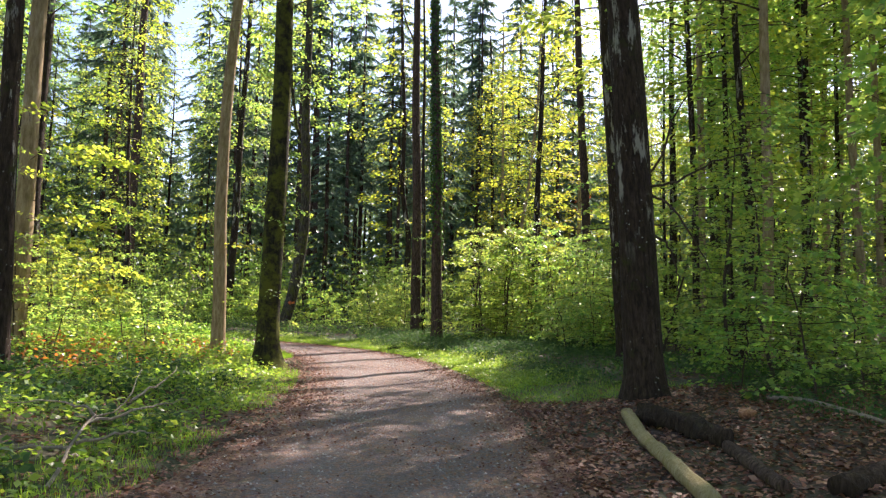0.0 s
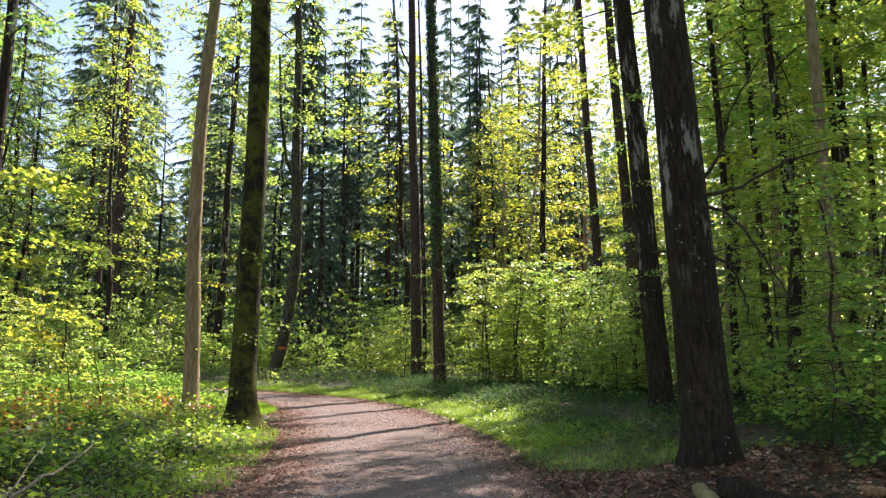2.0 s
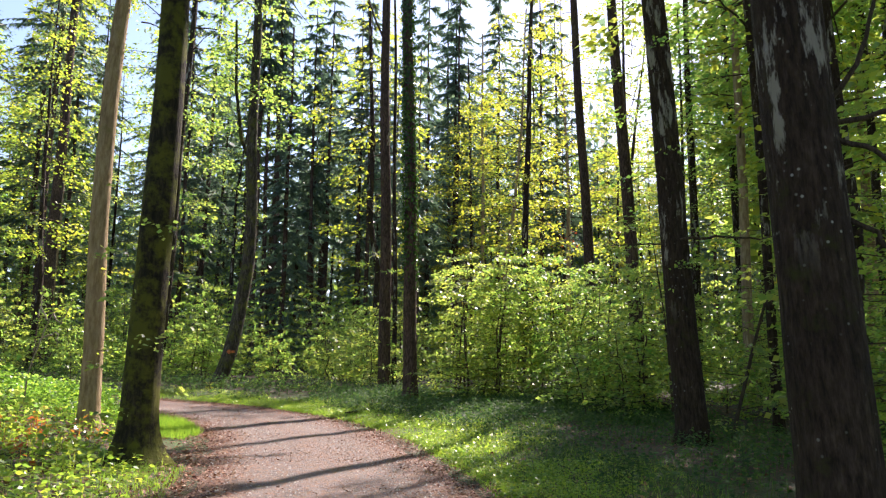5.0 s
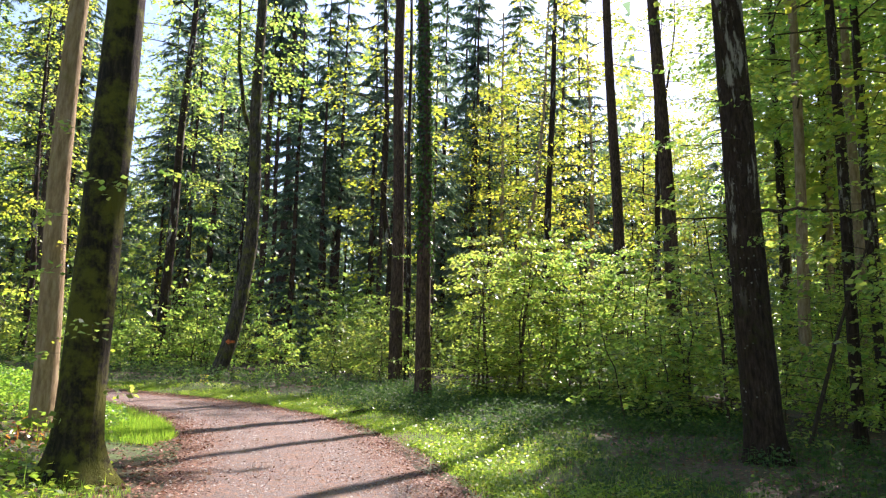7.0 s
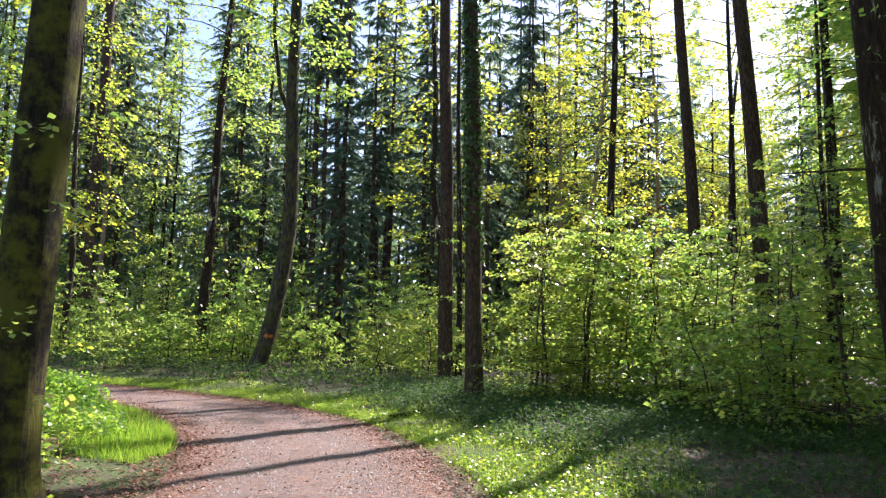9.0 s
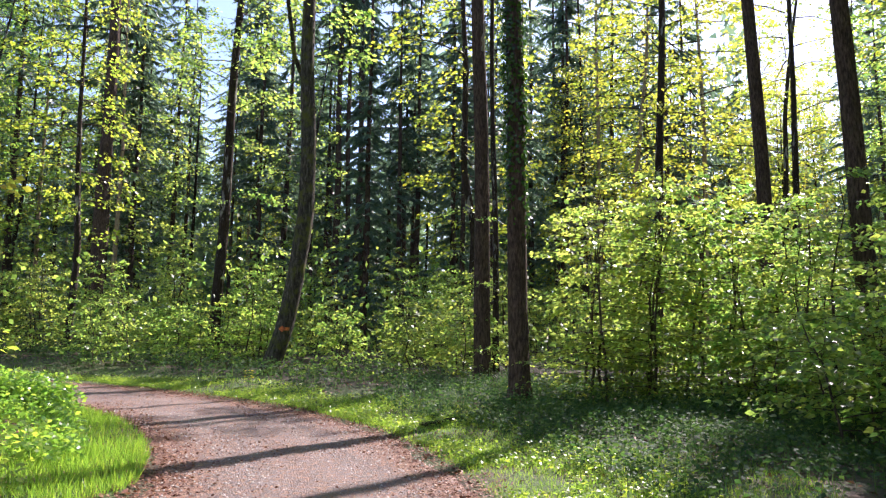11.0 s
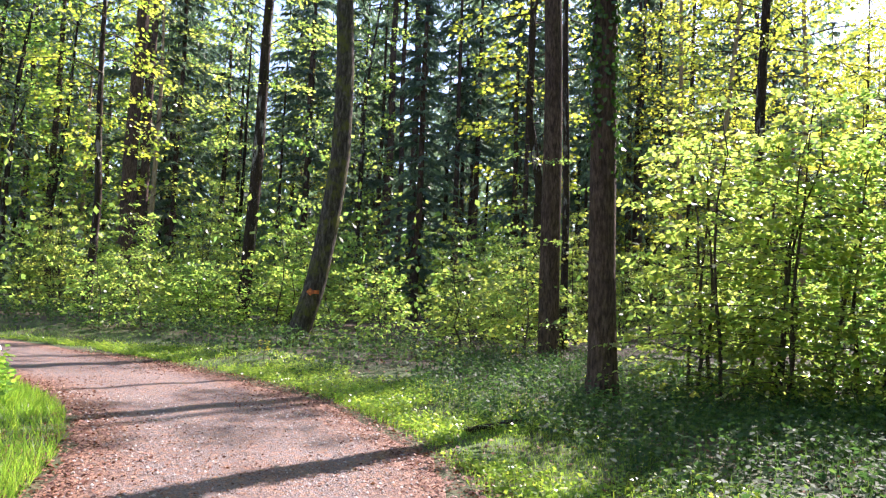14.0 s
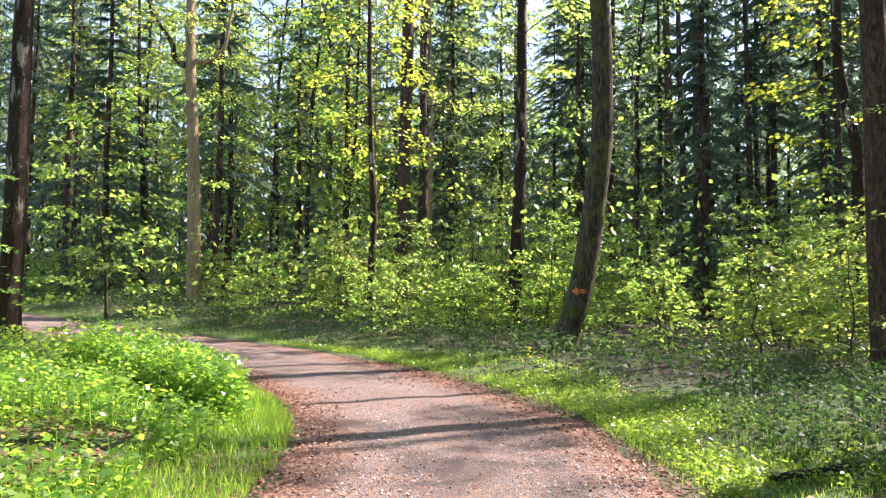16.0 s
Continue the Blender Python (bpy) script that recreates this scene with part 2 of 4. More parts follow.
def road_side(x, y):
    """Distance from the road's centre line and the side of it (+1: right of the walk)."""
    x, y = np.atleast_1d(x).astype(float), np.atleast_1d(y).astype(float)
    dist, side = np.empty(len(x)), np.empty(len(x))
    near = LINE[(LINE[:, 1] > -60) & (LINE[:, 0] > -100)]
    for a in range(0, len(x), 4000):
        q = np.stack([x[a:a + 4000], y[a:a + 4000]], 1)
        d2 = ((q[:, None, :] - near[None]) ** 2).sum(2)
        k = np.clip(d2.argmin(1), 1, len(near) - 2)
        dist[a:a + 4000] = np.sqrt(d2.min(1))
        tang, off = near[k + 1] - near[k - 1], q - near[k]
        side[a:a + 4000] = np.sign(tang[:, 1] * off[:, 0] - tang[:, 0] * off[:, 1])
    return dist, side


def height(x, y):
    x, y = np.atleast_1d(x).astype(float), np.atleast_1d(y).astype(float)
    d, _ = road_side(x, y)
    xc, yc = np.clip(x, -40, 30), np.clip(y, -15, 70)
    z = -0.27 - 0.008 * xc + 0.0082 * (yc - 20) + 0.00050 * xc * xc
    s = np.clip((d - HALF - 0.4) / 3.0, 0, 1)
    z = z + 0.30 * s * s * (3 - 2 * s)
    rough = np.sin(x * 1.7 + 0.6 * np.sin(y * 1.1)) * np.sin(y * 1.45 + 1.3) * 0.045 + np.sin(x * 0.43 + 2) * np.sin(y * 0.37) * 0.09
    return z + rough * s


def ground_at(x, y):
    return float(height(x, y)[0])


# ---------------------------------------------------------------- mesh tools
def to_mesh(name, verts, faces, mats, slots=None, smooth=False):
    """One mesh from an array of corners and an array of faces, all with the same number of corners, or a list of two such arrays."""
    me = bpy.data.meshes.new(name)
    groups = faces if isinstance(faces, list) else [faces]
    groups = [np.asarray(g, dtype=np.int32) for g in groups if len(g)]
    loops = np.concatenate([g.ravel() for g in groups])
    sizes = np.concatenate([np.full(len(g), g.shape[1], dtype=np.int32) for g in groups])
    me.vertices.add(len(verts))
    me.vertices.foreach_set("co", np.asarray(verts, dtype=np.float32).ravel())
    me.loops.add(len(loops))
    me.loops.foreach_set("vertex_index", loops)
    me.polygons.add(len(sizes))
    me.polygons.foreach_set("loop_start", np.concatenate([[0], np.cumsum(sizes)[:-1]]).astype(np.int32))
    me.polygons.foreach_set("loop_total", sizes)
    for m in (mats if isinstance(mats, (list, tuple)) else [mats]):
        me.materials.append(m)
    if slots is not None:
        me.polygons.foreach_set("material_index", np.asarray(slots, dtype=np.int32))
    if smooth:
        me.polygons.foreach_set("use_smooth", np.ones(len(sizes), dtype=bool))
    me.update(calc_edges=True)
    me.validate()
    return me


def part(name, me, parent, label=""):
    ob = new(name, me)
    ob.parent = parent
    return tagged(ob, label)


def unit(v):
    return v / np.maximum(np.linalg.norm(v, axis=-1, keepdims=True), 1e-9)


def leaves(pos, along, normal, length, width, fold=0.0):
    """Pointed leaves: six corners and two folded faces each. Returns corners and faces."""
    n = len(pos)
    along = unit(along)
    across = unit(np.cross(normal, along))
    up = np.cross(along, across)
    L, W = np.broadcast_to(length, n)[:, None], np.broadcast_to(width, n)[:, None]
    base, tip = pos, pos + along * L
    l1 = pos + along * L * 0.45 + across * W * 0.5 + up * W * fold
    r1 = pos + along * L * 0.45 - across * W * 0.5 + up * W * fold
    v = np.stack([base, r1, tip, l1], 1).reshape(-1, 3)
    i = np.arange(n)[:, None] * 4
    return v, i + np.array([[0, 1, 2, 3]])


def maple_leaves(pos, along, normal, length):
    """Leaves of five pointed lobes that spread from the stalk."""
    along, normal = unit(along), unit(normal)
    side = unit(np.cross(normal, along))
    vs, fs = [], []
    for k, (turn, share) in enumerate(((0.0, 1.0), (0.85, 0.86), (-0.85, 0.86), (1.75, 0.55), (-1.75, 0.55))):
        v, f = leaves(pos + np.cross(along, side) * 0.002 * k, along * math.cos(turn) + side * math.sin(turn), normal, length * share, length * share * 0.62, 0.05)
        vs.append(v), fs.append(f + 4 * len(pos) * k)
    return np.concatenate(vs), np.concatenate(fs)


def tube(points, radii, sides=6, closed=True):
    """A tapered tube along points. Returns corners and four-cornered faces."""
    P = np.asarray(points, float)
    R = np.asarray(radii, float)
    T = unit(np.gradient(P, axis=0))
    ref = np.where(np.abs(T[:, 2:3]) > 0.9, np.array([[1.0, 0, 0]]), np.array([[0, 0, 1.0]]))
    A = unit(np.cross(T, ref))
    B = np.cross(T, A)
    for i in range(1, len(P)):          # keep the rings from twisting
        a = A[i - 1] - T[i] * (A[i - 1] @ T[i])
        A[i] = a / max(np.linalg.norm(a), 1e-9)
        B[i] = np.cross(T[i], A[i])
    ang = np.linspace(0, 2 * np.pi, sides, endpoint=False)
    ring = np.cos(ang)[None, :, None] * A[:, None] + np.sin(ang)[None, :, None] * B[:, None]
    v = (P[:, None] + ring * R[:, None, None]).reshape(-1, 3)
    k, s = np.meshgrid(np.arange(len(P) - 1), np.arange(sides), indexing="ij")
    s2 = (s + 1) % sides
    f = np.stack([k * sides + s, k * sides + s2, (k + 1) * sides + s2, (k + 1) * sides + s], -1).reshape(-1, 4)
    return v, f


def needles(pos, along, side, length, width):
    """Tapered needle twigs, one three-cornered face each."""
    along = unit(along)
    across = unit(np.cross(side, along)) * (width * 0.5)[:, None]
    v = np.stack([pos - across, pos + across, pos + along * length[:, None]], 1).reshape(-1, 3)
    return v, np.arange(len(pos))[:, None] * 3 + np.array([[0, 1, 2]])


class Heap:
    """Collects corners and faces of one mesh, with a material slot for each face."""
    def __init__(self):
        self.v, self.f, self.s, self.n = [], [], [], 0

    def add(self, vf, slot=0):
        v, f = vf
        self.v.append(v), self.f.append(f + self.n), self.s.append(np.full(len(f), slot))
        self.n += len(v)

    def mesh(self, name, mats, smooth=False):
        kinds = sorted({f.shape[1] for f in self.f})
        faces = [np.concatenate([f for f in self.f if f.shape[1] == k]) for k in kinds]
        slots = np.concatenate([s for k in kinds for f, s in zip(self.f, self.s) if f.shape[1] == k])
        return to_mesh(name, np.concatenate(self.v), faces, mats, slots, smooth)


# ---------------------------------------------------------------- ground and road
def axis(fine0, fine1, step, far):
    a = list(np.arange(fine0, fine1 + 1e-6, step))
    d, lo, hi = step, fine0, fine1
    while hi < far:
        d *= 1.35
        lo, hi = lo - d, hi + d
        a = [lo] + a + [hi]
    return np.array(a)


gx, gy = axis(-34, 20, 0.4, 1500), axis(-6, 56, 0.4, 1500)
X, Y = np.meshgrid(gx, gy)
Z = height(X.ravel(), Y.ravel())
dd, _ = road_side(X.ravel(), Y.ravel())
Z = Z - np.where(dd < HALF - 0.1, 0.03, 0.0)
nx = len(gx)
jj, ii = np.meshgrid(np.arange(len(gy) - 1), np.arange(nx - 1), indexing="ij")
quads = np.stack([jj * nx + ii, jj * nx + ii + 1, (jj + 1) * nx + ii + 1, (jj + 1) * nx + ii], -1).reshape(-1, 4)
ground = new("ground", to_mesh("ground", np.stack([X.ravel(), Y.ravel(), Z], 1), quads, SOIL, smooth=True))
near_x, near_y = X.ravel(), Y.ravel()
belt = np.clip((dd - HALF + 0.1) / 0.3, 0, 1) * np.clip((3.4 - dd + HALF) / 1.4, 0, 1) * np.where((near_y < 13) & (near_x > 0), np.clip((near_y - 11.5) / 1.5, 0, 1), 1.0) * np.where((near_x < -2) & (near_y < 19), 0.35, 1.0)
at = ground.data.attributes.new("verge", "FLOAT", "POINT")
at.data.foreach_set("value", belt.astype(np.float32))
tagged(ground, "brown forest floor of soil, moss and fallen leaves", "ground", kind="structure")

stretch = LINE[(LINE[:, 1] > -60) & (LINE[:, 0] > -110)]
tang = unit(np.gradient(stretch, axis=0))
side_v = np.stack([tang[:, 1], -tang[:, 0]], 1)
us = np.linspace(-1, 1, 19)
rag = np.array([[noise.noise((p[0] * 0.7, p[1] * 0.7, 5 * e)) * 0.28 for e in (-1, 1)] for p in stretch])
cols, edge = [], []
for u in us:
    w = HALF + np.where(u < 0, rag[:, 0], rag[:, 1])
    xy = stretch + side_v * (u * w)[:, None]
    dip = 0.02 * (1 - u * u) + 0.004 - 0.018 * math.exp(-((abs(u) - 0.42) / 0.16) ** 2) - (0.03 if abs(u) == 1 else 0)
    cols.append(np.column_stack([xy, height(xy[:, 0], xy[:, 1]) + dip]))
    edge.append(np.full(len(stretch), max(0.0, (abs(u) - 0.45) / 0.55) * 0.62 + 0.10 * math.exp(-(u / 0.13) ** 2)))
V = np.stack(cols, 1).reshape(-1, 3)
nu = len(us)
jj, ii = np.meshgrid(np.arange(len(stretch) - 1), np.arange(nu - 1), indexing="ij")
quads = np.stack([jj * nu + ii, jj * nu + ii + 1, (jj + 1) * nu + ii + 1, (jj + 1) * nu + ii], -1).reshape(-1, 4)
road = new("road", to_mesh("road", V, quads, GRAVEL, smooth=True))
at = road.data.attributes.new("edge", "FLOAT", "POINT")
at.data.foreach_set("value", np.stack(edge, 1).ravel().astype(np.float32))
tagged(road, "grey-brown gravel forest road with fallen leaves along its edges", "road", kind="structure")

# ---------------------------------------------------------------- trees
rs = np.random.RandomState(7)


def trunk_mesh(name, bark, r, h, bend=(), flare=1.5, sides=16, seed=0, top=0.30, roots=5):
    """A trunk that stands on z = 0 and goes 0.4 m into the ground. bend: (height, dx, dy) of the axis."""
    zs = np.concatenate([[-0.4, -0.1, 0.0, 0.08, 0.18, 0.32, 0.5, 0.75, 1.05, 1.5], np.arange(2.1, h, 0.75), [h]])
    hb = np.array([0.0] + [b[0] for b in bend] + [h + 1])
    bx = np.array([0.0] + [b[1] for b in bend] + [bend[-1][1] if bend else 0.0])
    by = np.array([0.0] + [b[2] for b in bend] + [bend[-1][2] if bend else 0.0])
    ang = np.linspace(0, 2 * np.pi, sides, endpoint=False)
    rows, ph = [], seed * 1.7
    for z in zs:
        rr = r * (1 - (1 - top) * max(z, 0) / h)
        fl = (flare - 1) * math.exp(-max(z, 0) / 0.28)
        lobe = 1 + fl * (0.55 + 0.6 * np.maximum(0, np.cos(ang * roots + ph + 0.5 * np.sin(ang * 2 + ph))))
        knob = np.array([noise.noise((math.cos(a) * 2.2 + seed, math.sin(a) * 2.2, z * 1.1)) for a in ang]) * 0.05
        knob += np.array([noise.noise((math.cos(a) * 6 + seed, math.sin(a) * 6, z * 4)) for a in ang]) * 0.022
        cx = np.interp(z, hb, bx) + 0.03 * math.sin(z * 0.6 + seed)
        cy = np.interp(z, hb, by) + 0.03 * math.cos(z * 0.5 + seed)
        rows.append(np.stack([cx + np.cos(ang) * rr * (lobe + knob), cy + np.sin(ang) * rr * (lobe + knob), np.full(sides, z)], 1))
    v = np.concatenate(rows)
    k, s = np.meshgrid(np.arange(len(zs) - 1), np.arange(sides), indexing="ij")
    s2 = (s + 1) % sides
    f = np.stack([k * sides + s, k * sides + s2, (k + 1) * sides + s2, (k + 1) * sides + s], -1).reshape(-1, 4)
    return to_mesh(name, v, f, bark, smooth=True)


def arc(start, heading, length, rise, droop, steps=6, wiggle=0.05):
    """Points of a branch that starts at heading (radians), climbs by rise and bends down by droop at its end."""
    s = np.linspace(0, 1, steps)
    a = heading + rs.normal(0, 0.12) * s
    out = np.stack([np.cos(a) * length * s, np.sin(a) * length * s, rise * length * s - droop * length * s * s], 1)
    out[1:] += rs.normal(0, wiggle * length / steps, (steps - 1, 3))
    return np.asarray(start) + out


def spray(heap, start, heading, length, rise, droop, n, size, thick, flat=0.22, slot=0, wood=1, lobed=False):
    """One branch with its leaves lying in a nearly level fan on both sides."""
    pts = arc(start, heading, length, rise, droop)
    heap.add(tube(pts, np.linspace(thick, thick * 0.25, len(pts)), 3 if thick < 0.02 else 5), wood)
    s = rs.beta(1.5, 1.0, n) * 0.92 + 0.08
    idx = s * (len(pts) - 1)
    i0 = np.minimum(idx.astype(int), len(pts) - 2)
    base = pts[i0] + (pts[i0 + 1] - pts[i0]) * (idx - i0)[:, None]
    reach = length * 0.42 * (1 - 0.75 * s) + 0.06 * length
    sidew = rs.uniform(-1, 1, n)
    fwd = np.array([math.cos(heading), math.sin(heading), 0.0])
    lat = np.array([-math.sin(heading), math.cos(heading), 0.0])
    pos = base + lat * (sidew * reach)[:, None] + fwd * (np.abs(sidew) * reach * 0.6)[:, None]
    pos[:, 2] += rs.normal(0, flat * size * 1.6, n) - np.abs(sidew) * reach * 0.15
    along = fwd * 0.8 + lat * np.sign(sidew)[:, None] * rs.uniform(0.2, 1.0, (n, 1)) + rs.normal(0, 0.25, (n, 3))
    along[:, 2] -= 0.25
    nor = np.array([0, 0, 1.0]) + rs.normal(0, flat + 0.5, (n, 3))
    ln = size * rs.uniform(0.7, 1.25, n)
    heap.add(maple_leaves(pos, along, nor, ln * 0.62) if lobed else leaves(pos, along, nor, ln, ln * 0.72, 0.12), slot)


def beech_crown(name, low, high, spread, branches, per_branch, size, leafmat, wood=BARK_TWIG):
    """Tiers of level sprays round the axis, between two heights."""
    heap = Heap()
    for b in range(branches):
        u = (b + rs.uniform(0, 1)) / branches
        z = low + (high - low) * u
        prof = math.sin(math.pi * min(1, 0.18 + 0.82 * (1 - u))) * 0.55 + 0.45 * (1 - u)
        ln = spread * max(0.3, prof) * rs.uniform(0.65, 1.2)
        spray(heap, (0, 0, z), b * 2.399 + rs.normal(0, 0.4), ln, rs.uniform(0.05, 0.55), rs.uniform(0.1, 0.4),
              int(per_branch * (0.5 + ln / spread)), size, max(0.012, ln * 0.011), 0.5 if size > 0.12 else 0.3)
    return heap.mesh(name, [leafmat, wood])


def spruce_crown(name, low, high, spread, whorls, per_branch, size):
    """Whorls of drooping boughs hung with needle twigs, wide below and narrow above."""
    heap = Heap()
    for w in range(whorls):
        u = w / whorls
        z = low + (high - low) * u + rs.uniform(-0.2, 0.2)
        for b in range(5):
            hd = rs.uniform(0, 6.283)
            ln = spread * (1 - u) ** 0.8 * rs.uniform(0.55, 1.1) + 0.25
            pts = arc((0, 0, z), hd, ln, 0.05, rs.uniform(0.25, 0.5))
            heap.add(tube(pts, np.linspace(0.02 + ln * 0.006, 0.006, len(pts)), 3), 1)
            n = int(per_branch * (0.35 + ln / spread))
            s = rs.uniform(0.12, 1, n)
            idx = s * (len(pts) - 1)
            i0 = np.minimum(idx.astype(int), len(pts) - 2)
            base = pts[i0] + (pts[i0 + 1] - pts[i0]) * (idx - i0)[:, None]
            sgn = rs.choice([-1.0, 1.0], n)
            lat = np.array([-math.sin(hd), math.cos(hd), 0.0])
            fwd = np.array([math.cos(hd), math.sin(hd), 0.0])
            al = fwd * rs.uniform(0.4, 1, (n, 1)) + lat * (sgn * rs.uniform(0.1, 1, n))[:, None] + rs.normal(0, 0.2, (n, 3))
            al[:, 2] -= rs.uniform(0.2, 1.3, n)
            sz = size * rs.uniform(0.6, 1.3, n) * (1.2 - 0.6 * s)
            heap.add(needles(base, al, rs.normal(0, 1, (n, 3)), sz, sz * 0.30), 0)
    return heap.mesh(name, [SPRUCE, BARK_TWIG])


def lean_pose(x, y, lx, ly, sink=0.0, turn=0.0, size=1.0):
    """Stands on the ground at x, y and leans by lx, ly metres a metre of height."""
    m = Matrix.Translation((x, y, ground_at(x, y) - sink))
    up = Vector((lx, ly, 1)).normalized()
    q = Vector((0, 0, 1)).rotation_difference(up).to_matrix().to_4x4()
    return m @ q @ Matrix.Rotation(turn, 4, "Z") @ Matrix.Diagonal((size, size, size, 1))


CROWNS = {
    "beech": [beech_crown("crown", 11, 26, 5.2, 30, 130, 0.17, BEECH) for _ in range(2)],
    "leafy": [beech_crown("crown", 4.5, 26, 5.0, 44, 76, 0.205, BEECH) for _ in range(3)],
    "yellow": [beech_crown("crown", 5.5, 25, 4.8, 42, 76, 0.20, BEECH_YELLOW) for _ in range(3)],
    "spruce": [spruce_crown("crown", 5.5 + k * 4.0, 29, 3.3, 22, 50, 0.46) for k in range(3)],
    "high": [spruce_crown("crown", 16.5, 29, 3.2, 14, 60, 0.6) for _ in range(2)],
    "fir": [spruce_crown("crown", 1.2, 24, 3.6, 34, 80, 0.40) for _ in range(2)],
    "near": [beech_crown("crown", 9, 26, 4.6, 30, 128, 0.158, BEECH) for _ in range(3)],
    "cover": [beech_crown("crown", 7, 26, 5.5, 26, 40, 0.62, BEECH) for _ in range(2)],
    "none": [None],
}


def tree(kind, bark, label, x, y, r, lx, ly, h=27.0, crown="high", bend=(), flare=1.5, variant=0, crown_scale=1.0, group=""):
    root = new(kind)
    root.matrix_world = lean_pose(x, y, lx, ly)
    tagged(root, label, "tree", group)
    part("trunk", trunk_mesh("trunk", bark, r, h, bend, flare, seed=variant + int(abs(x * 7) + y)), root)
    me = CROWNS[crown][variant % len(CROWNS[crown])]
    if me:
        c = part("crown", me, root)
        off = bend[-1] if bend else (0, 0, 0)
        c.matrix_basis = Matrix.Translation((off[1], off[2], 0)) @ Matrix.Rotation(variant * 1.3 + x, 4, "Z") @ Matrix.Diagonal((crown_scale, crown_scale, h / 29, 1))
    return root


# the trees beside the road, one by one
# crowns above the view are scaled to let the sun through or to block it
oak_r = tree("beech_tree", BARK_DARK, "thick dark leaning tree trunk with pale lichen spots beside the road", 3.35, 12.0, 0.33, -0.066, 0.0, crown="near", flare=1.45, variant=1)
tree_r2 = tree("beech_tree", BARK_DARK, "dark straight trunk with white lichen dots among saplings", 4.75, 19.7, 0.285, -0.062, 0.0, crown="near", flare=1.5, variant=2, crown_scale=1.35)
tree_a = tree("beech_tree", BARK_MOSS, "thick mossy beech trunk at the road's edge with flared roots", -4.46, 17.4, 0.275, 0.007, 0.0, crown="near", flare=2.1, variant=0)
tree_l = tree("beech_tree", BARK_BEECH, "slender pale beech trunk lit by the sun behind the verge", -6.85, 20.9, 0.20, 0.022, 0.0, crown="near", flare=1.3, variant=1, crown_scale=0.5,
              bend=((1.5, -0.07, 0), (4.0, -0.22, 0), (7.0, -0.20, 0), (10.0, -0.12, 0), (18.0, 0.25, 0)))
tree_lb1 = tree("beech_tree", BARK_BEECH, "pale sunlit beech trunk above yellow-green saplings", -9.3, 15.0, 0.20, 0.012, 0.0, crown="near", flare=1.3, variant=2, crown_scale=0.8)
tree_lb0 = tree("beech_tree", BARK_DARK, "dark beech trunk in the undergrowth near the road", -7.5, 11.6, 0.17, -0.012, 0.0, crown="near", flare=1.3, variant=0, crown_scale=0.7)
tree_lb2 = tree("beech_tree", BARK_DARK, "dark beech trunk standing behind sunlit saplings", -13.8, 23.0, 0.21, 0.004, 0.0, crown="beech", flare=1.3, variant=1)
tree_b = tree("beech_tree", BARK_LICHEN, "curved mossy beech trunk with an orange paint mark at its foot", -8.75, 36.2, 0.30, 0.0, 0.0, crown="beech", flare=1.4, variant=2,
              bend=((0.9, 0.28, 0.1), (1.7, 0.48, 0.15), (2.7, 0.62, 0.2), (5.0, 0.88, 0.3), (7.5, 0.94, 0.3), (10.0, 0.86, 0.2), (20.0, 0.7, 0.2)))
tree_c = tree("beech_tree", BARK_DARK, "slim dark trunk with thin level branches", -13.4, 42.4, 0.24, 0.024, 0.012, crown="beech", variant=0)
tree_f = tree("conifer_tree", BARK_SPRUCE, "tall straight dark trunk at the bend's outer verge", -21.3, 46.5, 0.34, 0.004, 0.003, h=38, crown="high", crown_scale=0.6, variant=0)
tree_g = tree("beech_tree", BARK_BEECH, "sunlit beech trunk with forked bare limbs beside the bend", -30.3, 42.2, 0.34, -0.035, -0.02, crown="beech", variant=1)
tree_h = tree("beech_tree", BARK_DARK, "grey-brown trunk at the inner edge of the bend", -20.6, 29.1, 0.29, 0.016, 0.01, crown="beech", variant=2)
tree_m = tree("conifer_tree", BARK_SPRUCE, "straight brown trunk overgrown with ivy at the verge", -0.75, 29.7, 0.225, -0.026, -0.003, h=34, crown="high", variant=1, flare=1.7, crown_scale=0.25)
tree_m2 = tree("conifer_tree", BARK_SPRUCE, "straight brown conifer trunk with a broken branch stub", -1.95, 35.2, 0.25, -0.022, -0.002, h=34, crown="high", variant=0, flare=1.4, crown_scale=0.3)
tree_n1 = tree("conifer_tree", BARK_SPRUCE, "straight brown conifer trunk rising out of bright saplings", 6.75, 37.2, 0.245, -0.045, -0.003, h=34, crown="high", variant=1, crown_scale=0.5)
tree_n2 = tree("conifer_tree", BARK_SPRUCE, "brown conifer trunk among shaded saplings", 6.95, 31.0, 0.24, -0.055, -0.004, h=34, crown="high", variant=0, crown_scale=1.3)
for x, y, r, lx in ((-13.9, 62, 0.27, -0.005), (-12.5, 63, 0.24, -0.013), (-13.2, 62.5, 0.20, -0.015)):
    tree("conifer_tree", BARK_SPRUCE, "thin straight conifer trunk in a close row of three", x, y, r, lx, -0.004, h=37, crown="high", variant=int(y), crown_scale=0.7, group="row of thin conifers")
for x, y, r, lx, k in ((-1.86, 40.2, 0.12, -0.02, "none"), (10.9, 47.5, 0.18, 0.0, "none"), (10.3, 35, 0.2, -0.002, "none")):
    tree("beech_tree", BARK_DARK, "thin dark trunk half hidden by leaves", x, y, r, lx, 0, crown=k, variant=int(y), h=24)
tree("beech_tree", BARK_DARK, "thin winding trunk behind the conifers", -3.4, 47, 0.20, -0.06, -0.005, crown="yellow", variant=1, bend=((6, 0.5, 0), (9, 0.1, 0), (14, 0.5, 0)))
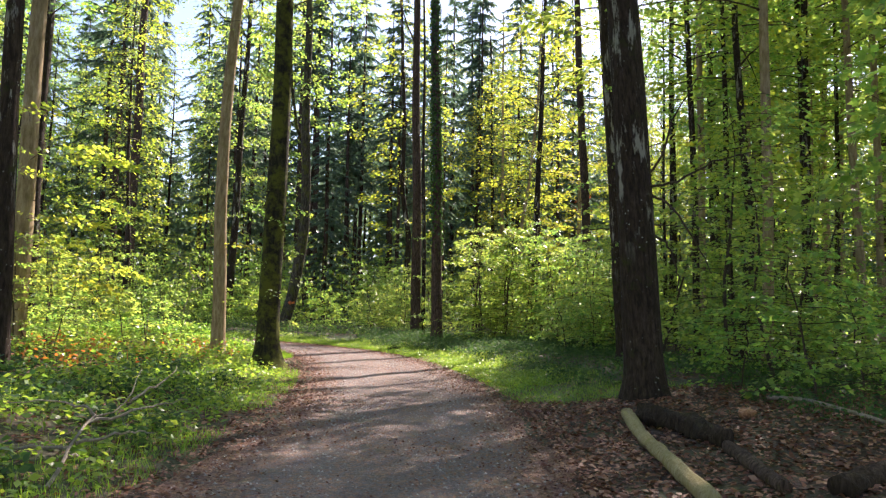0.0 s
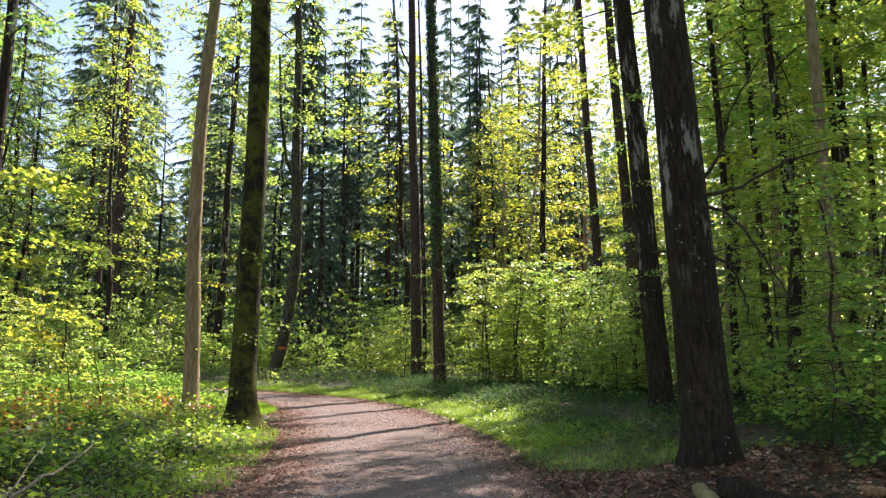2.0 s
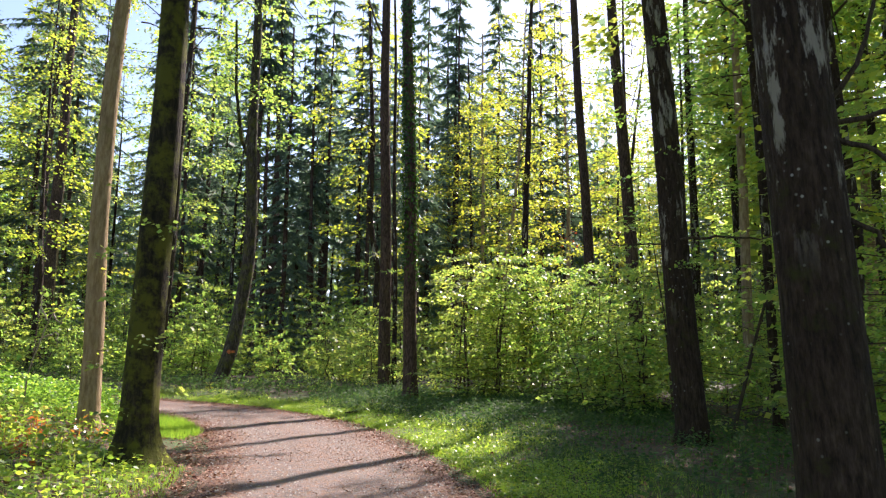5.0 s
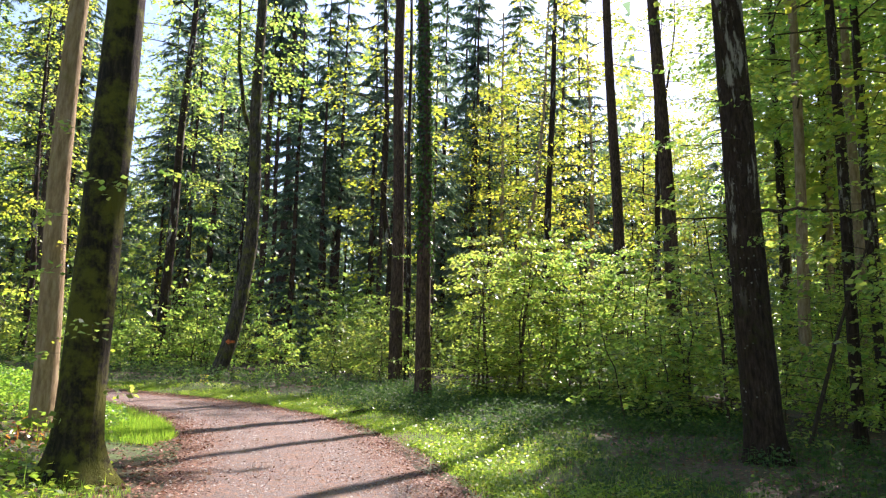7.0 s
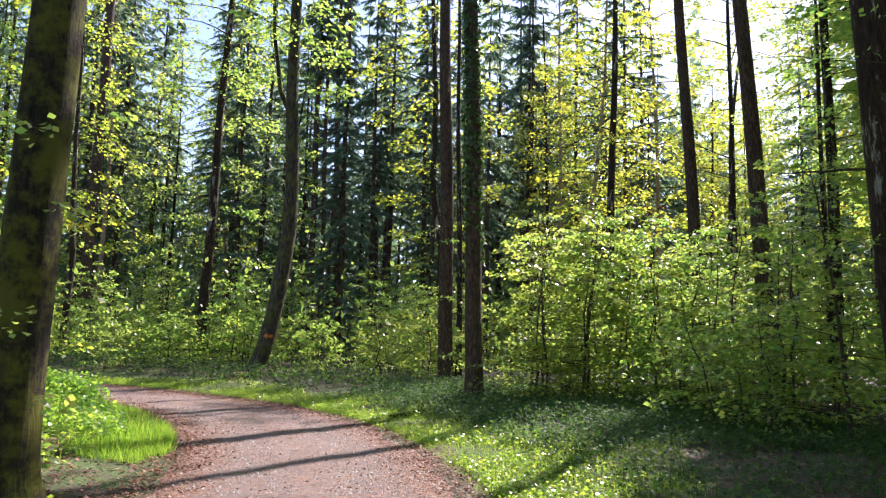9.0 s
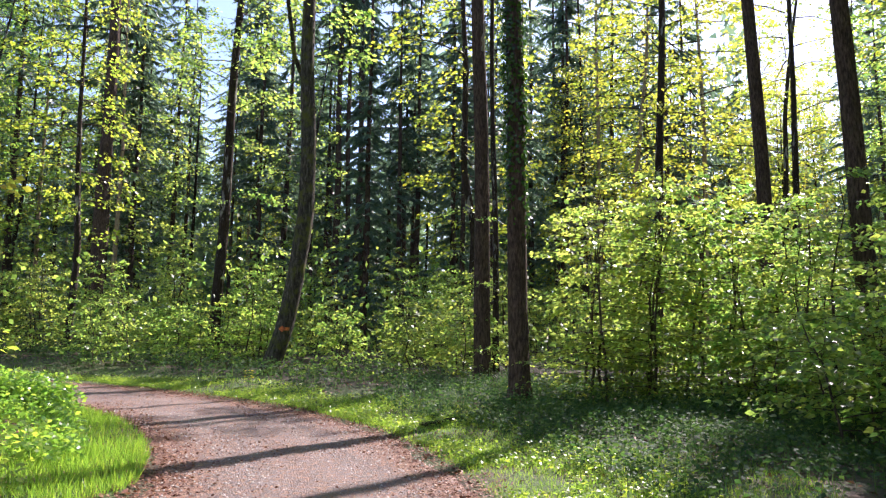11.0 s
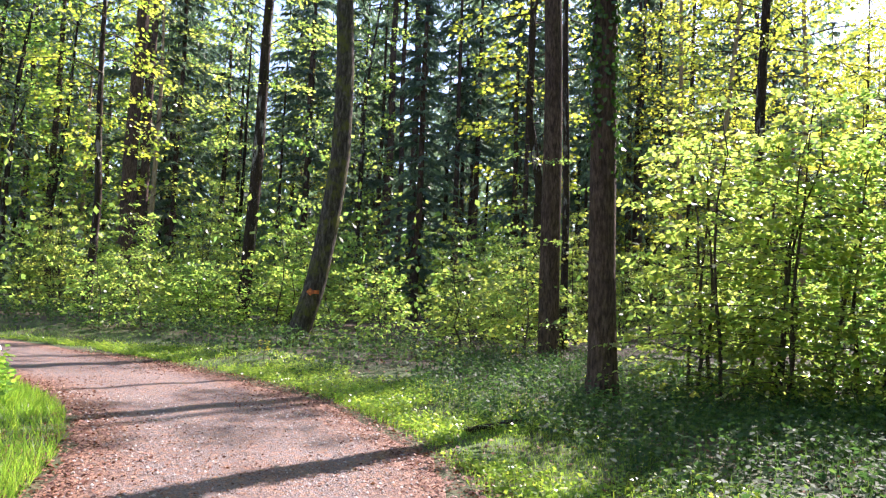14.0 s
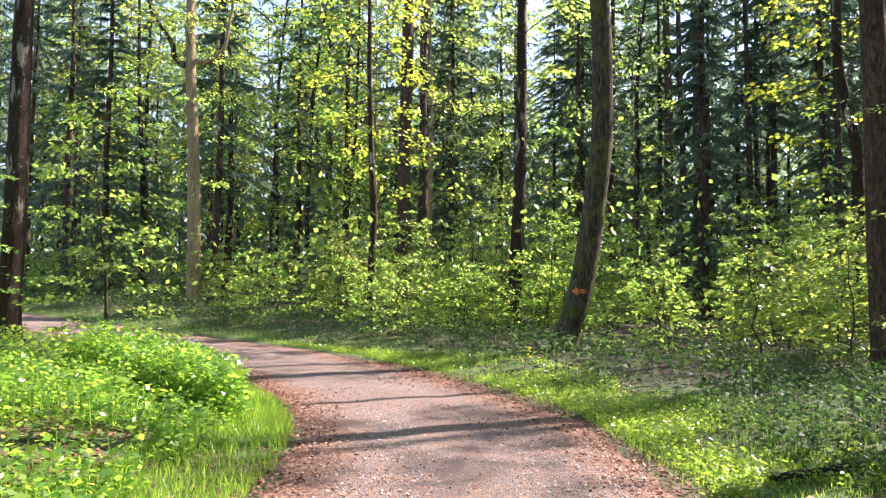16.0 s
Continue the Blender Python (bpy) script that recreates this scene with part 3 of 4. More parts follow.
tree("beech_tree", BARK_DARK, "dark straight trunk against bright leaves", 4.8, 47.6, 0.24, 0.030, 0.003, crown="yellow", variant=0)
tree("beech_tree", BARK_BEECH, "winding thin trunk against bright leaves", 4.7, 57.2, 0.17, 0.042, 0.004, crown="yellow", variant=1, bend=((8, -0.3, 0), (12, 0.25, 0), (18, 0.5, 0)))
tree("beech_tree", BARK_BEECH, "thin grey trunk against bright leaves", 3.6, 62, 0.19, -0.008, 0, crown="yellow", variant=0)
tree("beech_tree", BARK_DARK, "thin dark trunk in the bright middle distance", 3.1, 67, 0.2, -0.022, 0, crown="yellow", variant=1)

# the wood around: a spread of conifers and beeches behind the trees by the road
taken = [(o.location.x, o.location.y) for o in scene.objects if o.get("category") == "tree"]


def free(x, y, gap):
    d, _ = road_side(x, y)
    return d[0] > HALF + 3.5 and all((x - a) ** 2 + (y - b) ** 2 > gap * gap for a, b in taken)


SHARED = {
    "spruce": [trunk_mesh("trunk", BARK_SPRUCE, 0.2, 29, seed=k, sides=9, flare=1.3, top=0.08) for k in range(3)],
    "beech": [trunk_mesh("trunk", (BARK_DARK, BARK_BEECH, BARK_DARK)[k], 0.19, 24.5, ((5, rs.normal(0, 0.15), 0), (12, rs.normal(0, 0.4), 0), (20, rs.normal(0, 0.6), 0)), seed=k, sides=9, flare=1.3, top=0.08) for k in range(3)],
}
first = {}
made = 0
ca, sa = math.cos(SUN_AZ), math.sin(SUN_AZ)
while made < 150:
    x, y = rs.uniform(-80, 55), rs.uniform(12, 112)
    across, toward = x * ca - y * sa, x * sa + y * ca
    if -4 < across < 9 and 34 < toward < 78:
        continue
    if -25 < across < (-3.5 if toward > 30 else -8) and toward < 60 or -50 < across < -39 and toward < 52 or -16 < x < -5 and y < 60:          # the lighter, open part of the wood, towards the sun
        continue
    if y < 38 and (-24 < x < 7.5 or x < 0 and made % 3 or made % 2) or x > 24 and y < 50 or not free(x, y, 3.0):
        continue
    taken.append((x, y))
    mid = -16 < x - 0.06 * y < 2 and y > 40
    kind = "spruce" if rs.rand() < (0.75 if mid else 0.52) else ("yellow" if rs.rand() < (0.75 if x > 1 else 0.4) else "leafy")
    v = rs.randint(3)
    key = (kind, v)
    where = lean_pose(x, y, rs.normal(0, 0.012), rs.normal(0, 0.012), 0, rs.uniform(0, 6.3), rs.uniform(0.8, 1.15))
    if key not in first:
        root = new("conifer_tree" if kind == "spruce" else "beech_tree")
        tagged(root, {"spruce": "tall dark green conifer with drooping boughs", "yellow": "tall thin forest tree with yellow-green leaves",
                      "leafy": "tall thin forest tree with green leaves"}[kind], "tree", "conifers of the wood" if kind == "spruce" else "beeches of the wood")
        part("trunk", SHARED["spruce" if kind == "spruce" else "beech"][v], root)
        part("crown", CROWNS[kind][v], root)
        first[key] = root
        root.matrix_world = where
    else:
        copy_thing(first[key], Matrix()).matrix_world = where
    made += 1

# sunlit beeches and tall conifers that close the view towards the light
for k in range(34):
    for _ in range(60):
        x, y = (rs.uniform(-8, 26), rs.uniform(84, 108)) if k < 12 else (rs.uniform(-26, 16), rs.uniform(66, 100)) if k < 26 else (rs.uniform(-62, -30), rs.uniform(55, 95))
        if free(x, y, 2.6):
            taken.append((x, y))
            key = ("yellow" if k < 12 else "spruce", k % 3)
            copy_thing(first[key], Matrix()).matrix_world = lean_pose(x, y, rs.normal(0, 0.012), 0, 0, rs.uniform(0, 6.3), rs.uniform(1.0, 1.2) if k < 12 else rs.uniform(1.15, 1.4))
            break

for k, (x, y) in enumerate(((-33, 69), (-36, 76), (-29.5, 62.5), (-41, 84), (-9.5, 68.5), (-11, 75), (-17, 70), (-19, 78), (-24, 73), (-14.5, 82))):
    copy_thing(first[("spruce", k % 3)], Matrix()).matrix_world = lean_pose(x, y, 0, 0, 0, k * 1.1, 1.05 + 0.05 * (k % 5))

for k, (x, y) in enumerate(((3, 88), (-1.5, 90), (5.5, 93), (10, 90), (14, 95), (-27, 56), (-30, 60))):
    copy_thing(first[("yellow" if k < 5 else "spruce", k % 3)], Matrix()).matrix_world = lean_pose(x, y, 0, 0, 0, k * 1.7, 1.36 + 0.04 * (k % 3))
# added tree: its low crown is there to shade the verge
for k, (x, y) in enumerate(((9.6, 34.0),)):
    tree("beech_tree", BARK_DARK, "young beech with a low crown behind the thicket", x, y, 0.1, 0, 0, crown="near", variant=k, h=15.5, crown_scale=0.62, group="young beeches behind the thicket")

# the wood thickens further off: tall crowns behind one another
for k, (x, y, size, kind) in enumerate(((16.5, 43.5, 0.95, "yellow"), (19.5, 43.5, 1.0, "leafy"), (22, 50, 1.1, "yellow"), (1.5, 71, 1.3, "spruce"), (-1, 80, 1.5, "spruce"), (6, 79, 1.45, "spruce"), (11.5, 75, 1.35, "spruce"), (9.8, 60, 1.2, "yellow"), (14, 58.5, 1.2, "yellow"), (-6, 62.5, 1.05, "spruce"),
                                        (-10.4, 66.2, 1.15, "spruce"), (-14.2, 58, 0.95, "leafy"), (-19.5, 62, 1.1, "spruce"), (-24, 52.5, 0.95, "leafy"), (-33, 52.5, 1.0, "leafy"),
                                        (-38, 56.5, 1.1, "spruce"), (-46, 56, 1.1, "leafy"), (-50, 47.5, 1.05, "spruce"), (-56, 52, 1.15, "leafy"), (-52, 40.5, 0.95, "yellow"), (-60, 45, 1.1, "spruce"))):
    copy_thing(first[(kind, k % 3)], Matrix()).matrix_world = lean_pose(x, y, rs.normal(0, 0.012), 0, 0, k * 2.3, size)
for k in range(56):
    for _ in range(40):
        a, r = radians(-66 + 2.2 * k + rs.uniform(-1.2, 1.2)), rs.uniform(80, 108)
        x, y = math.sin(a) * r, math.cos(a) * r + 5
        if free(x, y, 2.2):
            taken.append((x, y))
            copy_thing(first[(("spruce", "yellow", "spruce", "leafy", "spruce")[k % 5], k % 3)], Matrix()).matrix_world = lean_pose(x, y, rs.normal(0, 0.01), 0, 0, rs.uniform(0, 6.3), rs.uniform(1.3, 1.6) if a < -0.3 else rs.uniform(0.95, 1.15))
            break

# dark firs with boughs down to the ground, and young ones beyond the bend
for k, (x, y, hh) in enumerate(((-26.6, 58.5, 25), (-39.5, 43.2, 23), (-44.5, 49.0, 24), (-10.2, 55.0, 24))):
    tree("fir_tree", BARK_SPRUCE, "dark blue-green fir with layered boughs down to the ground", x, y, 0.2, 0, 0, h=hh, crown="fir", variant=k, crown_scale=0.95, group="dark firs", flare=1.3)
YOUNG_FIR = (trunk_mesh("trunk", BARK_TWIG, 0.045, 3.6, sides=6, flare=1.2, top=0.15), spruce_crown("crown", 0.15, 3.7, 1.15, 15, 46, 0.17))
for k, (x, y, size) in enumerate(((-35.4, 41.0, 1.0), (-34.0, 42.6, 0.8), (-33.6, 44.6, 1.2), (-31.0, 47.5, 1.1), (-29.2, 48.6, 0.9), (-27.0, 45.8, 0.75), (-36.8, 39.6, 0.7), (-24.6, 47.6, 1.0), (-38, 42, 1.2), (-18.2, 46.5, 0.9), (-15.6, 45.4, 0.7))):
    root = new("young_fir")
    part("trunk", YOUNG_FIR[0], root)
    part("crown", YOUNG_FIR[1], root)
    root.matrix_world = lean_pose(x, y, rs.normal(0, 0.02), rs.normal(0, 0.02), 0, k * 1.9, size)
    tagged(root, "young fir with soft green layered boughs by the bend", "tree", "young firs by the bend")

# tall slim trees placed so that their crowns shade the near road and verge
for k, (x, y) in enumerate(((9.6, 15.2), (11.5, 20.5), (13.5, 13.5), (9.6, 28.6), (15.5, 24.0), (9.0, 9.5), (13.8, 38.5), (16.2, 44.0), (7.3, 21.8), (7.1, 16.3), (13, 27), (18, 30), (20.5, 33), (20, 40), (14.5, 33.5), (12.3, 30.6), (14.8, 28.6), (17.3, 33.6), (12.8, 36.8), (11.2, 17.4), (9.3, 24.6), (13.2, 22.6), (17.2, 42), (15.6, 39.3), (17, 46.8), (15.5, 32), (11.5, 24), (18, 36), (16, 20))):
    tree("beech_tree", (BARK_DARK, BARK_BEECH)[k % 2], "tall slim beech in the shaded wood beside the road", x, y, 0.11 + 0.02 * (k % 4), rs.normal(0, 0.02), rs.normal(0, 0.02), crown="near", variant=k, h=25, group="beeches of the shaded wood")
# broad crowns towards the sun, mostly out of view, added to darken the right side
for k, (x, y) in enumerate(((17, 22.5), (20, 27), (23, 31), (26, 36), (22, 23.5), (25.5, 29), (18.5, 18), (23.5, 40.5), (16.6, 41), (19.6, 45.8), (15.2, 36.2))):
    tree("beech_tree", BARK_DARK, "tall broad beech mostly out of view, added to cast shade", x, y, 0.24, 0, 0, crown="cover", variant=k, h=27, group="broad beeches of the shaded wood")
# unseen beeches behind and beside the start, added to hold back sky light
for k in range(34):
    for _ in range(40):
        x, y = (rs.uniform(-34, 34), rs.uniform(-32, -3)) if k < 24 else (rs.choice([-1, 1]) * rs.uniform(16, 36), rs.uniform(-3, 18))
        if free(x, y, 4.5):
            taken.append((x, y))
            tree("beech_tree", BARK_DARK, "unseen beech behind the start, added to block sky light", x, y, 0.22, 0, 0, crown="cover", variant=k, h=26, group="beeches behind the start")
            break

# the far woods that close the view
far = Heap()
n = 75000
ang = rs.uniform(radians(-62), radians(48), n)
dist = rs.uniform(92, 150, n)
top = 30 + 8 * np.sin(ang * 37) + 5 * np.sin(ang * 91 + 1) + 3 * np.sin(ang * 211)
zz = rs.beta(0.85, 1.25, n) * top
pos = np.stack([np.sin(ang) * dist, np.cos(ang) * dist, zz], 1)
ln = rs.uniform(0.9, 1.9, n)
far.add(needles(pos, rs.normal(0, 1, (n, 3)) - np.array([0, 0, 0.8]), rs.normal(0, 1, (n, 3)), ln, ln * 0.6))
backwoods = new("far_woods", far.mesh("far_woods", [SPRUCE]))
tagged(backwoods, "dark green mass of distant forest behind the trunks", "woods", kind="stuff")
shrubs = Heap()
n = 62000
ang = rs.uniform(radians(-60), radians(45), n)
dist = np.sqrt(rs.uniform(42 ** 2, 100 ** 2, n))
px, py = np.sin(ang) * dist, np.cos(ang) * dist
lump = 0.5 + 0.5 * np.sin(px * 0.55 + 1.3 * np.sin(py * 0.31)) * np.sin(py * 0.47 + np.sin(px * 0.21))
d, _ = road_side(px, py)
ok = d > HALF + 3
px, py, lump = px[ok], py[ok], lump[ok]
pos = np.stack([px, py, height(px, py) + rs.beta(1.1, 1.6, len(px)) * (1.2 + 8.0 * lump)], 1)
ln = rs.uniform(0.16, 0.36, len(px))
shrubs.add(leaves(pos, rs.normal(0, 1, (len(px), 3)), np.array([0, 0, 1]) + rs.normal(0, 0.6, (len(px), 3)), ln, ln * 0.6))
tagged(new("undergrowth", shrubs.mesh("undergrowth", [BEECH])), "green undergrowth of the wood in the middle distance", "undergrowth", kind="stuff")

# ---------------------------------------------------------------- understorey
def sapling_mesh(name, h, spread, branches, per_branch, size, leafmat, stems=1):
    heap, crown_heap = Heap(), Heap()
    for s in range(stems):
        a = rs.uniform(0, 6.28)
        foot = np.array([math.cos(a), math.sin(a), 0]) * (0.25 if stems > 1 else 0)
        top = foot + np.array([rs.normal(0, 0.12) * h, rs.normal(0, 0.12) * h, h * rs.uniform(0.85, 1.0)])
        u = np.linspace(0, 1, 7)[:, None]
        pts = foot + (top - foot) * u + np.concatenate([np.zeros((1, 3)), rs.normal(0, 0.015 * h, (6, 3))])
        pts[0, 2] = -0.15
        heap.add(tube(pts, np.linspace(0.008 + 0.006 * h, 0.005, 7), 5))
        for b in range(branches):
            q = 0.06 + 0.94 * (b + rs.uniform(0, 1)) / branches
            k = min(int(q * 6), 5)
            base = pts[k] + (pts[k + 1] - pts[k]) * (q * 6 - k)
            ln = spread * (1.15 - 0.6 * q) * rs.uniform(0.5, 1.2)
            spray(crown_heap, base, b * 2.399 + rs.normal(0, 0.5), ln, rs.uniform(0.0, 0.3), rs.uniform(0.05, 0.3), int(per_branch * rs.uniform(0.7, 1.2)), size, 0.004 + 0.004 * ln, 0.22)
    return heap.mesh("stem", [BARK_TWIG], True), crown_heap.mesh("crown", [leafmat, BARK_TWIG])


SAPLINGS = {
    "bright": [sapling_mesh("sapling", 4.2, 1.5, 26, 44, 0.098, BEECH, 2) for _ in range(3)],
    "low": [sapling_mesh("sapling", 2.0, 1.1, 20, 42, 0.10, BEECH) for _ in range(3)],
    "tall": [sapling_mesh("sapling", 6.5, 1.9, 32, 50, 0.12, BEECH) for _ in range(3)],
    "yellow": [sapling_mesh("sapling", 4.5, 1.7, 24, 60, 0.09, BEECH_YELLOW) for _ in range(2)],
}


def sapling(kind, x, y, size=1.0, label="", group=""):
    k = rs.randint(len(SAPLINGS[kind]))
    ob = new("beech_sapling")
    part("stem", SAPLINGS[kind][k][0], ob)
    part("crown", SAPLINGS[kind][k][1], ob)
    ob.matrix_world = lean_pose(x, y, rs.normal(0, 0.04), rs.normal(0, 0.04), 0, rs.uniform(0, 6.3), size * rs.uniform(0.85, 1.15))
    tagged(ob, label, "sapling", group)


def thicket(kind, n, x0, x1, y0, y1, size, label, group, gap=0.7):
    got = []
    for _ in range(n * 12):
        if len(got) >= n:
            break
        x, y = rs.uniform(x0, x1), rs.uniform(y0, y1)
        d, _s = road_side(x, y)
        if d[0] > HALF + 1.6 and all((x - a) ** 2 + (y - b) ** 2 > gap * gap for a, b in got):
            got.append((x, y))
            sapling(kind, x, y, size, label, group)


thicket("bright", 10, 0.0, 5.6, 30.1, 31.5, 1.12, "sunlit yellow-green beech sapling in a thicket", "bright thicket behind the ivy trunk")
thicket("low", 10, 0.2, 6.2, 29.6, 31.6, 0.75, "low leafy beech sapling at the edge of the thicket", "bright thicket behind the ivy trunk", 0.5)
thicket("low", 16, 3.5, 9, 24, 30, 1.1, "shaded beech sapling with many small leaves", "shaded thicket")
thicket("bright", 16, 5.5, 13, 26, 36, 0.95, "half-shaded green beech sapling", "shaded thicket")
thicket("low", 10, -7, -2, 35.5, 40, 1.2, "small beech sapling beside the conifer trunks", "saplings beyond the verge")
thicket("bright", 5, -8, -1, 38, 46, 1.0, "green beech sapling beside the conifer trunks", "saplings beyond the verge")
thicket("low", 26, -24, -10, 36, 46, 1.2, "dense dark green sapling along the outer verge", "saplings of the outer verge")
thicket("bright", 12, -30, -10, 40, 52, 1.0, "green sapling behind the outer verge", "saplings of the outer verge")
thicket("low", 16, -52, -24, 38, 48, 1.4, "sunlit sapling along the far bend", "saplings of the far bend")
thicket("tall", 14, 5.2, 13, 12.5, 24, 0.9, "tall shaded beech sapling with level leafy branches", "shaded wood beside the road")
thicket("low", 16, 4.2, 12, 10, 22, 1.0, "low shaded beech sapling", "shaded wood beside the road")
thicket("tall", 8, 9, 22, 24, 40, 1.1, "tall green beech sapling", "shaded wood beside the road")
thicket("bright", 4, -11.8, -7.9, 14.5, 20, 0.66, "sunlit yellow-green beech sapling", "sunlit saplings by the road")
thicket("low", 8, -11.5, -7.2, 13.0, 20, 0.8, "sunlit yellow-green beech sapling", "sunlit saplings by the road")
thicket("yellow", 6, -17, -11, 18, 30, 0.7, "beech sapling with sunlit yellow-green leaves", "sunlit saplings by the road")
thicket("tall", 10, -28, -14, 20, 28, 0.9, "tall green beech sapling", "saplings inside the bend", 2.0)
thicket("bright", 12, -6, 10, 46, 58, 1.1, "green beech sapling in the middle distance", "saplings of the middle distance", 1.5)
thicket("tall", 14, -34, 24, 48, 70, 1.1, "tall green beech sapling in the middle distance", "saplings of the middle distance", 2.5)

# ---------------------------------------------------------------- plants of the forest floor
def inside(n, x0, x1, y0, y1, keep):
    """n random places in a box for which keep(x, y, distance from the road's edge, side) holds."""
    gx_, gy_ = [], []
    got = 0
    while got < n:
        x, y = rs.uniform(x0, x1, 6000), rs.uniform(y0, y1, 6000)
        d, s = road_side(x, y)
        ok = keep(x, y, d - HALF, s)
        gx_.append(x[ok]), gy_.append(y[ok])
        got += max(int(ok.sum()), 1)
    return np.concatenate(gx_)[:n], np.concatenate(gy_)[:n]


def patchy(x, y, scale=1.0, seed=0.0):
    return 0.5 + 0.25 * np.sin(x * 1.9 * scale + seed + 1.5 * np.sin(y * 0.9 * scale)) + 0.25 * np.sin(y * 2.3 * scale + 2 * seed + np.sin(x * 1.3 * scale))


def herbs(heap, x, y, tall, count, size, spread=0.16, upright=0.3):
    """Plants at x, y, each with a thin stem and count leaves in tiers up to its height."""
    n = len(x)
    z = height(x, y)
    hgt = tall * rs.uniform(0.55, 1.15, n)
    for k in range(count):
        u = (k + 0.6) / count
        a = rs.uniform(0, 6.283, n)
        r = spread * (1.1 - 0.6 * u) * rs.uniform(0.2, 1, n)
        out = np.stack([np.cos(a), np.sin(a), np.zeros(n)], 1)
        pos = np.stack([x, y, z + hgt * u], 1) + out * r[:, None]
        along = out + np.array([0, 0, 1]) * rs.uniform(-0.5, upright, (n, 1)) + rs.normal(0, 0.2, (n, 3))
        ln = size * rs.uniform(0.6, 1.25, n)
        heap.add(leaves(pos, along, np.array([0, 0, 1]) + rs.normal(0, 0.6, (n, 3)), ln, ln * 0.6, 0.1))
    ax = np.stack([x, y, z - 0.02], 1)
    heap.add(leaves(ax, np.array([0, 0, 1]) + rs.normal(0, 0.1, (n, 3)), rs.normal(0, 1, (n, 3)) * np.array([1, 1, 0.05]), hgt, np.full(n, 0.012)))


def grass(heap, x, y, tall):
    n = len(x)
    a = rs.uniform(0, 6.283, n)
    lean = rs.uniform(0.1, 0.8, n)
    along = np.stack([np.cos(a) * lean, np.sin(a) * lean, np.ones(n)], 1)
    h = tall * rs.uniform(0.4, 1.2, n)
    heap.add(leaves(np.stack([x, y, height(x, y) - 0.01], 1), along, rs.normal(0, 1, (n, 3)), h, 0.004 + 0.022 * h))


# sunlit herbs inside the bend, tall and bright near the road's inner edge
hp = Heap()
x, y = inside(2300, -15.5, -5.4, 22.0, 31, lambda x, y, d, s: (d > 0.9) & (s < 0) & (d < 8) & (patchy(x, y, 0.8) > 0.38))
herbs(hp, x, y, 0.25 + 0.35 * patchy(x, y, 0.45, 4), 9, 0.09, 0.16, 0.5)
x, y = inside(1300, -12.5, -6.9, 26.0, 31, lambda x, y, d, s: (d > 0.65) & (s < 0) & (d < 3.2))
herbs(hp, x, y, 0.45 + 0.5 * patchy(x, y, 0.7, 1), 14, 0.10, 0.17, 0.6)
tagged(new("herb_patch", hp.mesh("herb_patch", [HERB])), "bright green sunlit herbs on the inside of the bend", "herbs", kind="stuff")
hp = Heap()
x, y = inside(2600, -17, -3.3, 3.0, 24, lambda x, y, d, s: (d > 1.1) & (s < 0) & (patchy(x, y, 0.9, 2) > 0.28) & ~((x > -5.2) & (y > 4.5) & (y < 9.8)))
herbs(hp, x, y, 0.40, 8, 0.105, 0.17)
x, y = inside(900, -30, -12, 22, 31, lambda x, y, d, s: (d > 0.8) & (s < 0))
herbs(hp, x, y, 0.4, 8, 0.12, 0.2)
x, y = inside(5200, -30, 3.2, 15, 34.5, lambda x, y, d, s: (d > 0.25) & (s > 0) & (d < 2.3) & (rs.rand(len(x)) < np.exp(-d * 0.5)) & (patchy(x, y, 0.8, 7) > 0.3))
herbs(hp, x, y, 0.13, 6, 0.055, 0.10, 0.4)
x, y = inside(1200, -8, -2.5, 3, 18, lambda x, y, d, s: (d > 0.5) & (s < 0) & (d < 3.5))
herbs(hp, x, y, 0.2, 7, 0.09, 0.15, 0.4)
tagged(new("herb_patch", hp.mesh("herb_patch", [HERB])), "low green herbs and brambles under the beeches", "herbs", kind="stuff")
hp = Heap()
x, y = inside(3600, -3.5, 13, 8, 34, lambda x, y, d, s: (d > 1.5) & (s > 0) & (d < 7 + 2 * patchy(x, y)) & ((y > 13.5) | (x > 4.5)) & (patchy(x, y, 0.8, 5) > 0.25))
herbs(hp, x, y, 0.32, 8, 0.075, 0.15)
x, y = inside(2100, -1.5, 6.5, 22.5, 29.5, lambda x, y, d, s: (d > 1.1 + 0.8 * patchy(x, y, 0.6, 2)) & (s > 0))
herbs(hp, x, y, 0.26, 8, 0.075, 0.16)
x, y = inside(2600, -4, 6, 27, 36, lambda x, y, d, s: (d > 1.4) & (s > 0))
herbs(hp, x, y, 0.42, 9, 0.075, 0.14)
x, y = inside(900, -8, -2.6, 3.5, 15, lambda x, y, d, s: (d > 0.7) & (s < 0) & (patchy(x, y, 1.1, 6) > 0.5))
herbs(hp, x, y, 0.26, 8, 0.10, 0.2, 0.35)
tagged(new("bramble_patch", hp.mesh("bramble_patch", [BRAMBLE])), "dark glossy brambles and low herbs along the shaded verge", "brambles", kind="stuff")
hp = Heap()
x, y = inside(2600, -60, -4, 31, 44, lambda x, y, d, s: (d > 1.2) & (s > 0) & (d < 6))
herbs(hp, x, y, 0.6, 8, 0.11, 0.2)
tagged(new("bramble_patch", hp.mesh("bramble_patch", [BRAMBLE])), "dark green brambles along the outer edge of the bend", "brambles", kind="stuff")

hp = Heap()
x, y = inside(150, -11, -5.4, 11.5, 19.5, lambda x, y, d, s: (d > 1.2) & (s < 0) & (patchy(x, y, 1.2, 9) > 0.5))
herbs(hp, x, y, 0.45, 7, 0.10, 0.18, 0.4)
